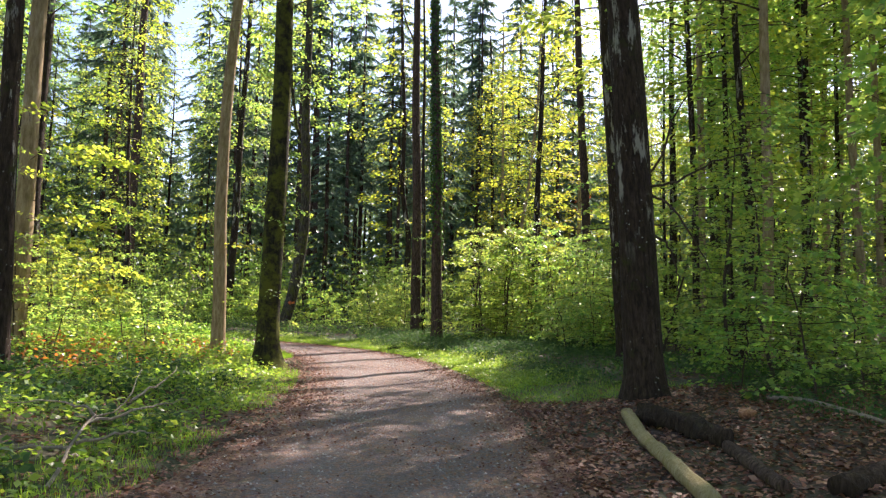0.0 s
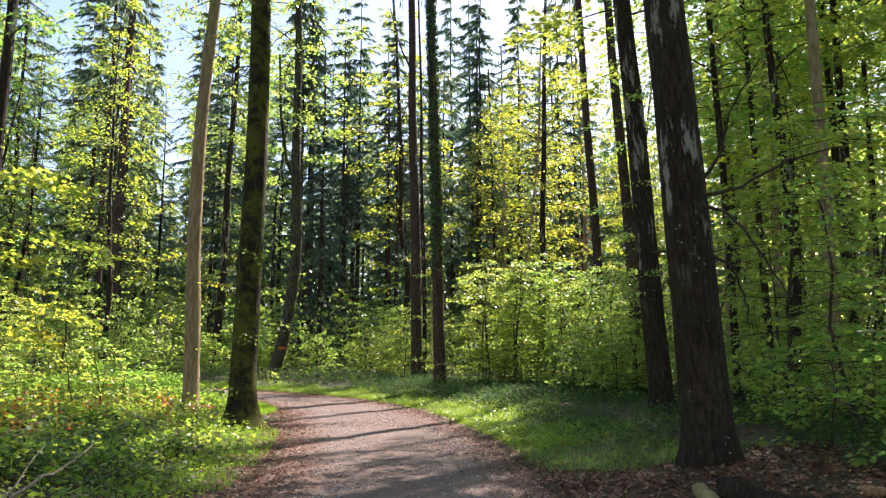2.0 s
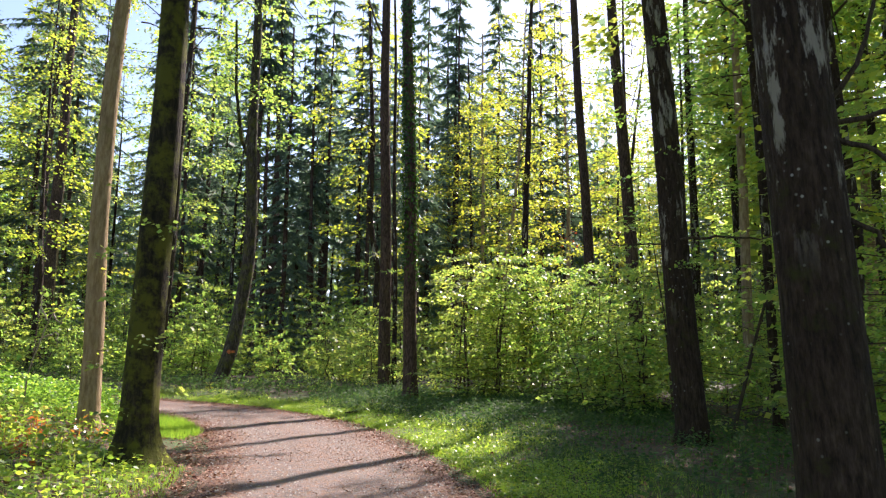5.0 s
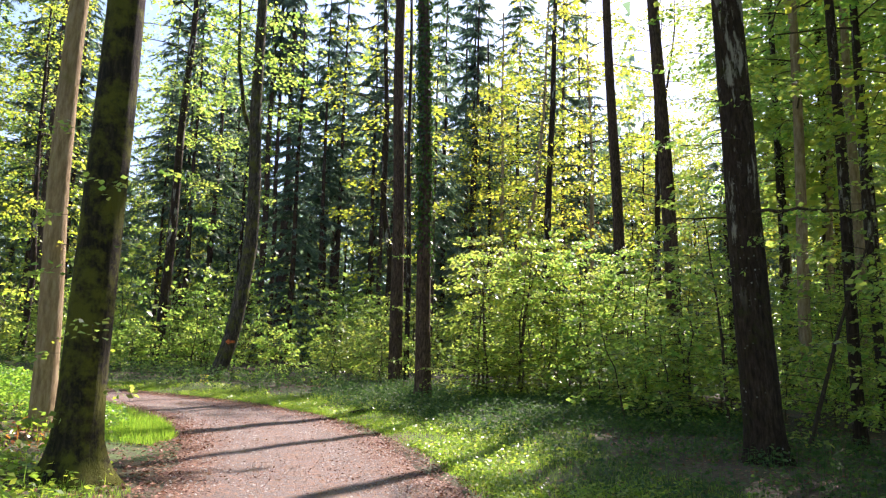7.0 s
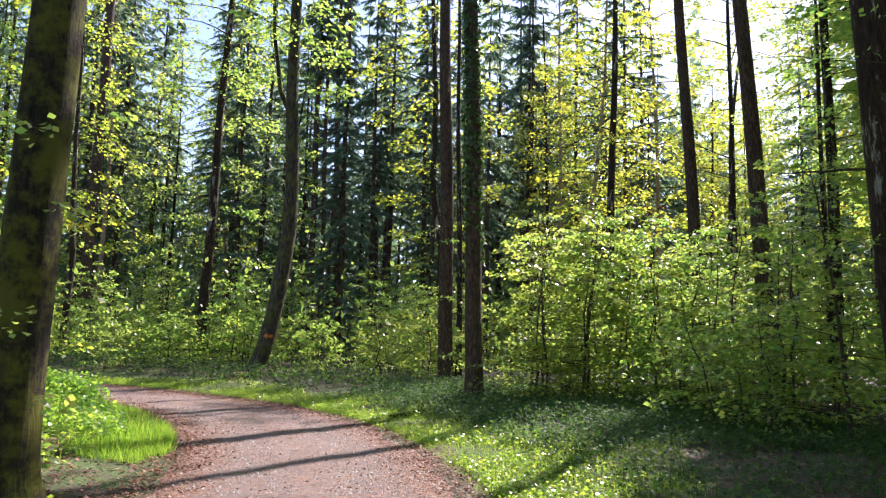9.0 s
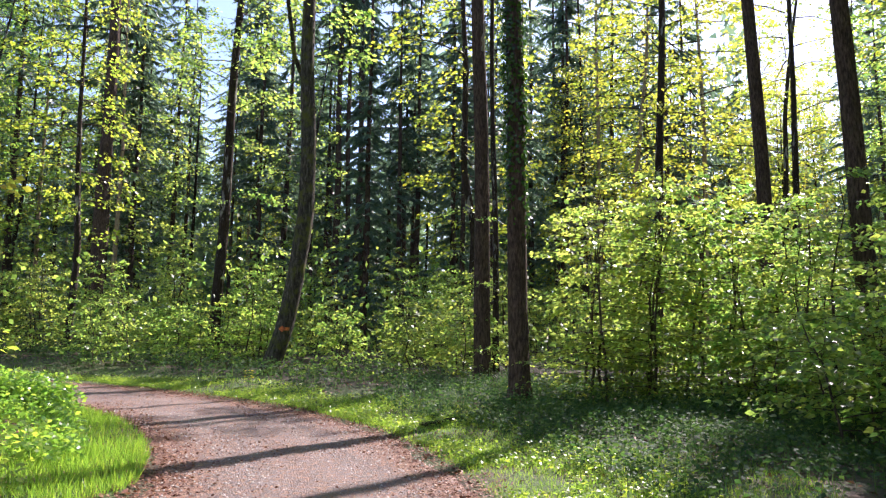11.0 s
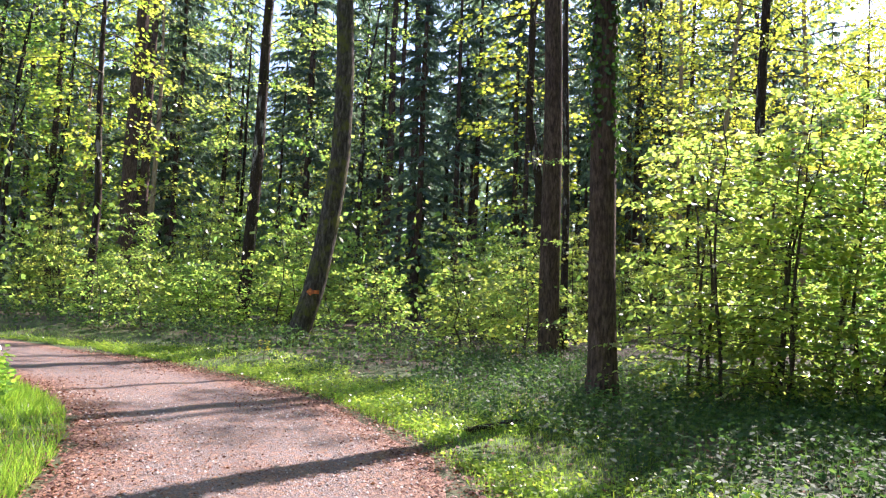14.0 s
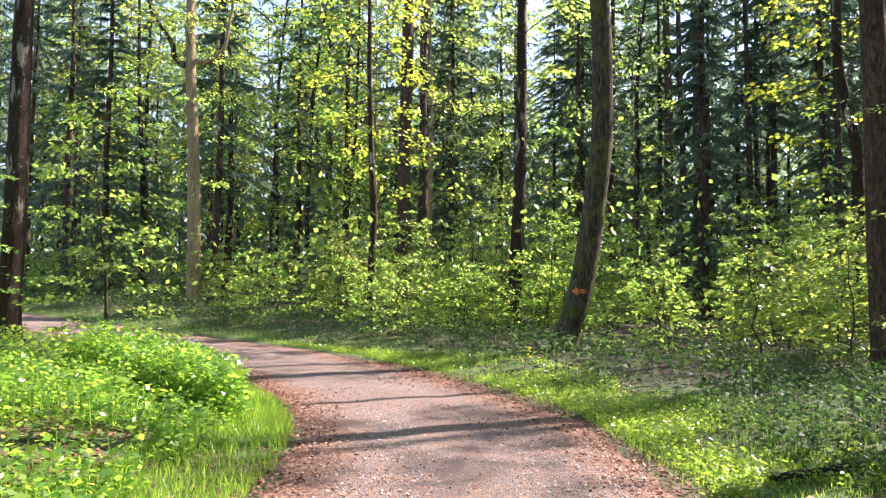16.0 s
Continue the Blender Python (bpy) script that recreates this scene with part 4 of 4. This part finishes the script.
tagged(new("bramble_patch", hp.mesh("bramble_patch", [AUTUMN])), "orange and yellow autumn bramble leaves among the green", "brambles", kind="stuff")

# grass verges
gr = Heap()
x, y = inside(32000, -5, 6.5, 7.5, 31, lambda x, y, d, s: (d > 0.1) & (s > 0) & (d < 2.2 + 1.2 * patchy(x, y, 0.5)) & (rs.rand(len(x)) < 0.35 + patchy(x, y, 1.3)) & ((y > 12.2) | (d < 0.0)))
grass(gr, x, y, 0.10)
x, y = inside(14000, -60, -3.5, 26, 38, lambda x, y, d, s: (d > 0.05) & (s > 0) & (d < 1.6))
grass(gr, x, y, 0.17)
tagged(new("grass_verge", gr.mesh("grass_verge", [GRASS])), "green grass strip along the outer side of the road", "grass", kind="stuff")
gr = Heap()
x, y = inside(5200, -7.5, -2.0, 2.5, 17, lambda x, y, d, s: (d > 0.15) & (s < 0) & (d < 1.15) & (patchy(x, y, 0.9, 2) > 0.42))
grass(gr, x, y, 0.13)
x, y = inside(17000, -12, -4.8, 20.5, 30, lambda x, y, d, s: (d > 0.05) & (s < 0) & (d < 1.5) & (rs.rand(len(x)) < 0.25 + patchy(x, y, 0.7, 1)))
grass(gr, x, y, 0.19)
x, y = inside(5000, -40, -12, 25, 34, lambda x, y, d, s: (d > 0.05) & (s < 0) & (d < 1.3))
grass(gr, x, y, 0.2)
tagged(new("grass_verge", gr.mesh("grass_verge", [GRASS])), "bright grass strip along the inner side of the road", "grass", kind="stuff")

# fallen leaves
def litter(n, keep, box, size):
    x, y = inside(n, *box, keep)
    d, s = road_side(x, y)
    m = len(x)
    z = height(x, y) + np.where(d < HALF - 0.1, 0.018, 0.012) + rs.uniform(0, 0.012, m)
    a = rs.uniform(0, 6.283, m)
    along = np.stack([np.cos(a), np.sin(a), rs.normal(0, 0.25, m)], 1)
    ln = size * rs.uniform(0.55, 1.3, m)
    return leaves(np.stack([x, y, z], 1), along, np.array([0, 0, 1]) + rs.normal(0, 0.35, (m, 3)), ln, ln * 0.6, 0.15)


lt = Heap()
lt.add(litter(21000, lambda x, y, d, s: (d > -0.85) & (d < 0.5) & (rs.rand(len(x)) < 0.15 + 1.2 * np.exp(-((d + 0.05) / 0.35) ** 2)), (-14, 2.5, 1.5, 33), 0.05))
lt.add(litter(15000, lambda x, y, d, s: (d > -1.85) & (d < 0.1) & (rs.rand(len(x)) < patchy(x, y, 0.8, 3) ** 2), (-12, 2, 1.5, 32), 0.036))
lt.add(litter(24000, lambda x, y, d, s: (d > 0.0) & (s > 0), (0.8, 8, 2.5, 12.5), 0.075))
lt.add(litter(19000, lambda x, y, d, s: (d > 0.0) & (s < 0), (-11, -2, 3, 25), 0.075))
lt.add(litter(5000, lambda x, y, d, s: (d > 0.0) & (s > 0), (-6, 9, 13, 36), 0.08))
tagged(new("leaf_litter", lt.mesh("leaf_litter", [LITTER])), "reddish-brown dry beech leaves scattered on road and ground", "fallen leaves", kind="stuff")

# loose stones on the gravel
x, y = inside(9000, -9, 2, 1.5, 28, lambda x, y, d, s: d < -0.15)
m = len(x)
sz = rs.uniform(0.005, 0.016, m)[:, None]
cube = np.array([(-1, -1, -0.3), (1, -0.8, -0.3), (0.9, 1, -0.3), (-0.8, 0.9, -0.3), (0.05, 0.0, 0.9)])
tw = rs.uniform(0, 6.28, m)
rot = np.stack([np.stack([np.cos(tw), -np.sin(tw)], 1), np.stack([np.sin(tw), np.cos(tw)], 1)], 1)
vv = np.repeat(cube[None], m, 0) * sz[:, None]
vv[:, :, :2] = np.einsum("nij,nkj->nki", rot, vv[:, :, :2])
vv += np.stack([x, y, height(x, y) + 0.02], 1)[:, None]
tri = np.array([(0, 1, 4), (1, 2, 4), (2, 3, 4), (3, 0, 4)])
tagged(new("pebbles", to_mesh("pebbles", vv.reshape(-1, 3), (np.arange(m)[:, None, None] * 5 + tri[None]).reshape(-1, 3), PEBBLE)),
       "small grey stones loose on the gravel", "pebbles", kind="stuff")

# ---------------------------------------------------------------- parts of single trees
def local(root, p):
    """A point of the world in the frame of a thing."""
    return root.matrix_world.inverted() @ Vector(p)


def limb(root, points, r0, r1, bark, name="limb", label=""):
    pts = np.array([local(root, p) for p in points])
    u = np.linspace(0, 1, len(pts))
    w = np.linspace(0, 1, max(10, 4 * len(pts)))
    fine = np.stack([np.interp(w, u, pts[:, k]) for k in range(3)], 1)
    fine[1:-1] += rs.normal(0, 0.012, (len(w) - 2, 3)) * min(1.0, r0 * 30)
    h = Heap()
    h.add(tube(fine, np.linspace(r0, r1, len(w)), 7))
    return part(name, h.mesh(name, [bark], True), root, label)


def leafy(root, start, heading, length, n, size, leafmat, rise=0.15, droop=0.25, name="leafy_branch", thick=0.008, label="", lobed=False):
    h = Heap()
    spray(h, tuple(local(root, start)), heading, length, rise, droop, n, size, thick, 0.3, lobed=lobed)
    return part(name, h.mesh(name, [leafmat, BARK_TWIG]), root, label)


# ivy round the trunk at the verge
iv = Heap()
n = 5200
zi = 3.6 + rs.beta(1.2, 0.9, n) * 14
th = np.where(rs.rand(n) < 0.68, rs.normal(-2.45, 0.65, n), rs.normal(-0.35, 0.4, n))
rad = 0.225 * (1 - 0.7 * zi / 27) + 0.015 + np.abs(rs.normal(0, 0.045, n))
keep = (zi > 4.6 + rs.normal(0, 0.5, n)) | (np.cos(th) > 0.7)
zi, th, rad = zi[keep], th[keep], rad[keep]
out = np.stack([np.cos(th), np.sin(th), np.zeros(len(th))], 1)
pos = out * rad[:, None]
pos[:, 2] = zi
ln = rs.uniform(0.06, 0.12, len(th))
iv.add(leaves(pos, np.array([0, 0, -1]) + rs.normal(0, 0.5, (len(th), 3)), out + rs.normal(0, 0.35, (len(th), 3)), ln, ln * 0.9, 0.1))
part("ivy", iv.mesh("ivy", [IVY]), tree_m, "glossy dark green ivy")

limb(tree_m2, ((-2.05, 35.0, 10.0), (-2.02, 34.75, 10.3), (-1.95, 34.6, 10.75)), 0.045, 0.03, DEADWOOD, "branch_stub", "pale broken branch stub")
limb(tree_m2, ((-2.2, 35.1, 14.3), (-2.8, 34.9, 15.6), (-3.3, 34.8, 17.5)), 0.05, 0.02, BARK_SPRUCE)
limb(tree_b, ((-7.8, 36.5, 9.3), (-8.4, 36.5, 10.6), (-8.75, 36.5, 12.8), (-8.9, 36.5, 16.0)), 0.10, 0.05, BARK_MOSS)
# level sunlit sprays of the pale trunk above the saplings
# the yellow leaf colour carries the sunlight on these sprays
for k in range(9):
    z = 1.6 + 0.42 * k
    leafy(tree_lb1, (-9.3 + 0.012 * z, 14.95, z + ground_at(-9.3, 15.0)), (-0.4, 0.5, -1.2)[k % 3] + rs.normal(0, 0.2), rs.uniform(1.8, 3.2), 150, 0.12, BEECH_YELLOW)
for k in range(4):
    z = 1.5 + 0.8 * k
    leafy(tree_l, (-6.85, 20.85, z + ground_at(-6.85, 20.9)), (-0.3, 2.8)[k % 2], rs.uniform(0.9, 1.4), 60, 0.09, BEECH_YELLOW)
# bare limbs of the shaded leaning trunk
R_LIMBS = (((3.2, 11.95, 3.35), (3.75, 11.6, 3.45), (4.3, 11.5, 3.75), (5.0, 11.3, 3.9)), ((3.25, 11.95, 3.3), (3.6, 11.7, 3.1), (4.0, 11.6, 2.5), (4.25, 11.5, 1.9)),
           ((3.3, 12.0, 2.65), (3.6, 11.8, 2.45), (3.75, 11.7, 2.0), (3.78, 11.65, 1.6)), ((3.2, 12.0, 3.4), (3.55, 11.8, 3.9), (3.7, 11.7, 4.5), (4.1, 11.6, 5.2)))
for pts in R_LIMBS:
    limb(oak_r, pts, 0.028, 0.008, BARK_TWIG)
for k in range(9):
    leafy(oak_r, (3.6 + 0.2 * k, 11.6 - 0.1 * (k % 3), 2.6 + 0.33 * k), -0.5 + 0.35 * (k % 4), 1.3, 70, 0.085, BEECH)
limb(tree_r2, ((4.5, 19.5, 3.66), (5.2, 19.4, 3.72), (6.0, 19.4, 3.7), (6.8, 19.4, 3.85)), 0.03, 0.01, BARK_TWIG)
limb(tree_r2, ((4.5, 19.6, 3.6), (4.0, 19.8, 3.62), (3.3, 19.9, 3.6)), 0.022, 0.008, BARK_TWIG)
for k in range(16):
    z = 2.4 + 0.42 * k
    leafy(tree_r2, (4.75 - 0.062 * z, 19.5, z + ground_at(4.75, 19.7)), 2.2 + 1.25 * k, rs.uniform(0.9, 1.7), 70, 0.09, BEECH)
for k in range(5):
    z = 7.0 + 0.9 * k
    leafy(oak_r, (3.35 - 0.066 * z, 11.9, z), 1.2 + 1.9 * k, 1.5, 80, 0.09, BEECH)
# forked limbs of the sunlit beech by the bend
limb(tree_g, ((-30.7, 42.0, 12.2), (-31.2, 41.4, 12.6), (-31.3, 41.3, 13.4), (-32.2, 40.7, 15.0), (-32.8, 40.2, 17.5)), 0.16, 0.06, BARK_DARK)
limb(tree_g, ((-30.6, 42.0, 12.6), (-29.8, 42.3, 12.5), (-29.2, 42.7, 13.2), (-28.9, 42.9, 15.5), (-29.2, 42.9, 18.0)), 0.11, 0.05, BARK_BEECH)
for k in range(12):
    leafy(tree_g, (-30.6 + rs.normal(0, 0.4), 41.8, 6.5 + 0.75 * k), 2.4 * k, 2.6, 110, 0.16, BEECH)
# small leafy shoots on the trunks
for k in range(11):
    z = 0.6 + 0.34 * k
    a = (-2.0, -0.6, -2.8, -1.2, 0.1)[k % 5]
    leafy(tree_a, (-4.40 + 0.27 * math.cos(a), 17.4 + 0.27 * math.sin(a), z), a, 0.55, 20, 0.095, BEECH, 0.1, 0.3, "leafy_shoot", 0.004)
for k in range(10):
    z = 1.2 + 0.45 * k
    a = (-1.5, 2.9, -2.6, 0.3)[k % 4]
    leafy(tree_m2, (-2.0 + 0.25 * math.cos(a), 35.2 + 0.25 * math.sin(a), z), a, 1.0, 40, 0.085, BEECH, 0.1, 0.2, "leafy_shoot", 0.005)
for k in range(14):
    z = 5.0 + 0.8 * k
    leafy(tree_c, (-13.2 + 0.02 * z, 42.4, z), 2.399 * k, rs.uniform(1.8, 3.2), 110, 0.14, BEECH)
for k in range(8):
    z = 9.5 + 0.9 * k
    leafy(tree_l, (-6.4 + 0.02 * z, 19.9, z), 2.6 + 2.399 * k, 2.2, 90, 0.10, BEECH)
# orange forester's mark
mk = Heap()
for i, (a0, a1, w0, w1) in enumerate(((0, 0.35, 0.015, 0.10), (0.35, 0.5, 0.10, 0.045), (0.5, 1.05, 0.045, 0.045))):
    aa = np.linspace(a0, a1, 5)
    ww = np.linspace(w0, w1, 5)
    ang = -1.75 + aa
    rr = 0.325
    cx, cy = 0.41, 0.13
    lo = np.stack([cx + rr * np.cos(ang), cy + rr * np.sin(ang), 1.42 - ww], 1)
    hi = np.stack([cx + rr * np.cos(ang), cy + rr * np.sin(ang), 1.42 + ww], 1)
    v = np.concatenate([lo, hi])
    f = np.array([(k, k + 1, k + 6, k + 5) for k in range(4)])
    mk.add((v, f))
part("paint_mark", mk.mesh("paint_mark", [PAINT]), tree_b, "orange painted arrow mark")
# red autumn leaves high up in the middle distance
red = tree("maple_tree", BARK_DARK, "slim tree with a tuft of red autumn leaves", 12.5, 77.3, 0.13, 0, 0, h=18, crown="none")
h = Heap()
n = 260
h.add(leaves(np.stack([rs.normal(0.1, 0.4, n), rs.normal(-0.4, 0.4, n), 12.9 + rs.normal(0, 0.55, n)], 1), rs.normal(0, 1, (n, 3)), rs.normal(0, 1, (n, 3)), 0.22, 0.16))
part("red_leaves", h.mesh("red_leaves", [RED_LEAF]), red, "tuft of red leaves")
# a slim maple whose boughs hang over the right of the start
mp_ = tree("maple_tree", BARK_DARK, "slim maple with large fresh green leaves over the verge", 6.3, 6.4, 0.07, -0.05, 0, h=12, crown="none", flare=1.2)
for k in range(16):
    z = 2.3 + 0.22 * k
    leafy(mp_, (6.3 - 0.05 * z, 6.4, z), math.pi + 0.9 * math.sin(k * 1.9), rs.uniform(1.6, 2.7), 60, 0.19, BEECH, 0.12, 0.2, lobed=True)

# ---------------------------------------------------------------- fallen wood
def lying_log(name, label, points, r0, r1, bark, category="log", sides=12, rough=0.1, group=""):
    pts = np.array([(x, y, ground_at(x, y) + lift) for x, y, lift in points], float)
    u = np.linspace(0, 1, len(pts))
    w = np.linspace(0, 1, 22)
    fine = np.stack([np.interp(w, u, pts[:, k]) for k in range(3)], 1)
    rad = np.linspace(r0, r1, 22) * (1 + np.array([noise.noise((k * 0.9, r0 * 50, 1.0)) for k in range(22)]) * 0.22)
    centre = fine[0].copy()
    v, f = tube(fine, rad, sides)
    jit = np.array([noise.noise(Vector(p) * 9) for p in v])
    axis_ = np.repeat(fine, sides, 0)
    v = axis_ + (v - axis_) * (1 + jit * rough * 2.2)[:, None]
    v0 = len(v)
    v = np.concatenate([v, fine[:1], fine[-1:]])
    caps = np.array([(v0, (k + 1) % sides, k, k) for k in range(sides)] + [(v0 + 1, v0 - sides + k, v0 - sides + (k + 1) % sides, v0 - sides + (k + 1) % sides) for k in range(sides)])
    ob = new(name, to_mesh(name, v - centre, [f, caps[:, :3]], bark, smooth=True))
    ob.location = centre
    return tagged(ob, label, category, group)


lying_log("mossy_log", "long barkless yellowish mossy log lying on fallen leaves", ((2.62, 10.3, 0.07), (2.45, 8.6, 0.04), (2.36, 7.3, 0.06), (2.24, 5.5, 0.08)), 0.09, 0.08, WOOD_BARE)
lying_log("rotten_log", "dark rotten crumbling log at the foot of the trunk", ((2.75, 9.9, 0.10), (3.05, 9.0, 0.11), (3.15, 7.8, 0.08)), 0.15, 0.11, WOOD_ROT, rough=0.4)
lying_log("thin_log", "thin grey log with scaly bark on leaf litter", ((3.08, 7.5, 0.06), (3.0, 6.6, 0.06), (2.94, 5.8, 0.05)), 0.075, 0.062, BARK_SPRUCE)
lying_log("rotten_log", "dark mossy log piece in the leaf litter", ((3.3, 5.6, 0.06), (3.9, 6.0, 0.05), (4.5, 6.3, 0.05)), 0.11, 0.10, WOOD_ROT, rough=0.2)
lying_log("wood_chunk", "small orange-brown chunk of broken wood", ((3.86, 9.3, 0.06), (4.06, 9.25, 0.07)), 0.07, 0.05, bark_material("fresh_broken_wood", (0.25, 0.12, 0.06), (0.40, 0.21, 0.11), (0.5, 0.3, 0.17), (0.3, 0.2, 0.1), 0.2), "wood", rough=0.4)
lying_log("fallen_branch", "pale bare fallen branch in dark undergrowth", ((4.6, 10.2, 0.12), (4.77, 9.5, 0.16), (4.95, 8.8, 0.12), (5.2, 7.9, 0.10), (5.5, 7.2, 0.12)), 0.028, 0.02, DEADWOOD, "branch", 7)
lying_log("fallen_branch", "dark fallen branch on the mossy verge", ((-2.5, 27.2, 0.05), (-2.1, 27.6, 0.05), (-1.8, 27.9, 0.05)), 0.05, 0.035, WOOD_ROT, "branch", 8)
lying_log("fallen_branch", "brown fallen branch hidden in grass", ((-7.0, 23.0, 0.04), (-7.3, 23.9, 0.05), (-7.5, 24.5, 0.05)), 0.045, 0.03, WOOD_ROT, "branch", 8)


def brushwood(name, label, stems):
    """Bare crooked twigs: each stem a list of (x, y, height over the ground)."""
    root = new(name)
    x0, y0, _ = stems[0][0]
    root.location = (x0, y0, ground_at(x0, y0))
    tagged(root, label, "branch")
    for pts in stems:
        p = np.array([(x - x0, y - y0, ground_at(x, y) - root.location.z + 1.25 * z) for x, y, z in pts])
        w = np.linspace(0, 1, 12)
        u = np.linspace(0, 1, len(p))
        fine = np.stack([np.interp(w, u, p[:, k]) for k in range(3)], 1)
        fine[1:] += rs.normal(0, 0.014, (11, 3))
        hh = Heap()
        hh.add(tube(fine, np.linspace(0.020, 0.005, 12), 5))
        part("twig", hh.mesh("twig", [DEADWOOD], True), root)


brushwood("dead_branch", "bare grey dead branch with crooked twigs lying in herbs",
          [((-3.1, 5.4, 0.02), (-3.35, 6.2, 0.12), (-3.6, 7.0, 0.2), (-3.7, 8.2, 0.25), (-4.1, 9.4, 0.45)), ((-3.4, 6.4, 0.14), (-3.1, 6.8, 0.2), (-2.95, 7.1, 0.16)),
           ((-3.6, 7.0, 0.2), (-3.2, 7.6, 0.3), (-3.0, 8.1, 0.35)), ((-3.6, 7.2, 0.2), (-3.9, 7.6, 0.22), (-4.4, 7.7, 0.2), (-4.9, 7.5, 0.1)),
           ((-3.7, 8.2, 0.25), (-3.6, 8.9, 0.4), (-3.65, 9.5, 0.5)), ((-3.4, 6.3, 0.12), (-3.9, 6.0, 0.1), (-4.3, 5.8, 0.06)), ((-3.3, 6.0, 0.1), (-3.25, 6.6, 0.02), (-3.4, 7.1, 0.01))])
brushwood("dead_sapling", "bleached dead sapling with twisted white twigs",
          [((-7.9, 18.3, -0.05), (-7.85, 18.3, 0.7), (-7.75, 18.3, 1.15), (-7.6, 18.4, 1.3)), ((-7.6, 19.6, -0.05), (-7.4, 19.7, 0.9), (-7.2, 19.7, 1.6), (-6.9, 19.7, 1.9)),
           ((-7.2, 19.7, 1.6), (-7.35, 19.7, 1.8), (-7.3, 19.7, 2.1)), ((-7.3, 19.7, 1.3), (-7.0, 19.7, 1.45), (-6.95, 19.6, 1.2)), ((-7.1, 19.7, 1.7), (-6.9, 19.6, 1.55), (-6.75, 19.6, 1.9))])
# a yellowing herb at the verge
yh = new("yellow_herb")
yh.location = (-8.15, 33.1, ground_at(-8.15, 33.1))
tagged(yh, "small yellowing herb standing in the grass verge", "herb")
h = Heap()
h.add(tube(np.array([(0, 0, -0.05), (0.02, 0, 0.2), (0.0, 0.02, 0.42)]), np.array([0.01, 0.008, 0.004]), 5))
part("stem", h.mesh("stem", [BARK_TWIG]), yh)
h = Heap()
n = 46
a = rs.uniform(0, 6.28, n)
h.add(leaves(np.stack([np.cos(a) * 0.05, np.sin(a) * 0.05, rs.uniform(0.08, 0.42, n)], 1), np.stack([np.cos(a), np.sin(a), rs.uniform(-0.2, 0.5, n)], 1), np.array([0, 0, 1]) + rs.normal(0, 0.3, (n, 3)), 0.11, 0.05))
part("leaves", h.mesh("leaves", [BEECH_YELLOW]), yh)
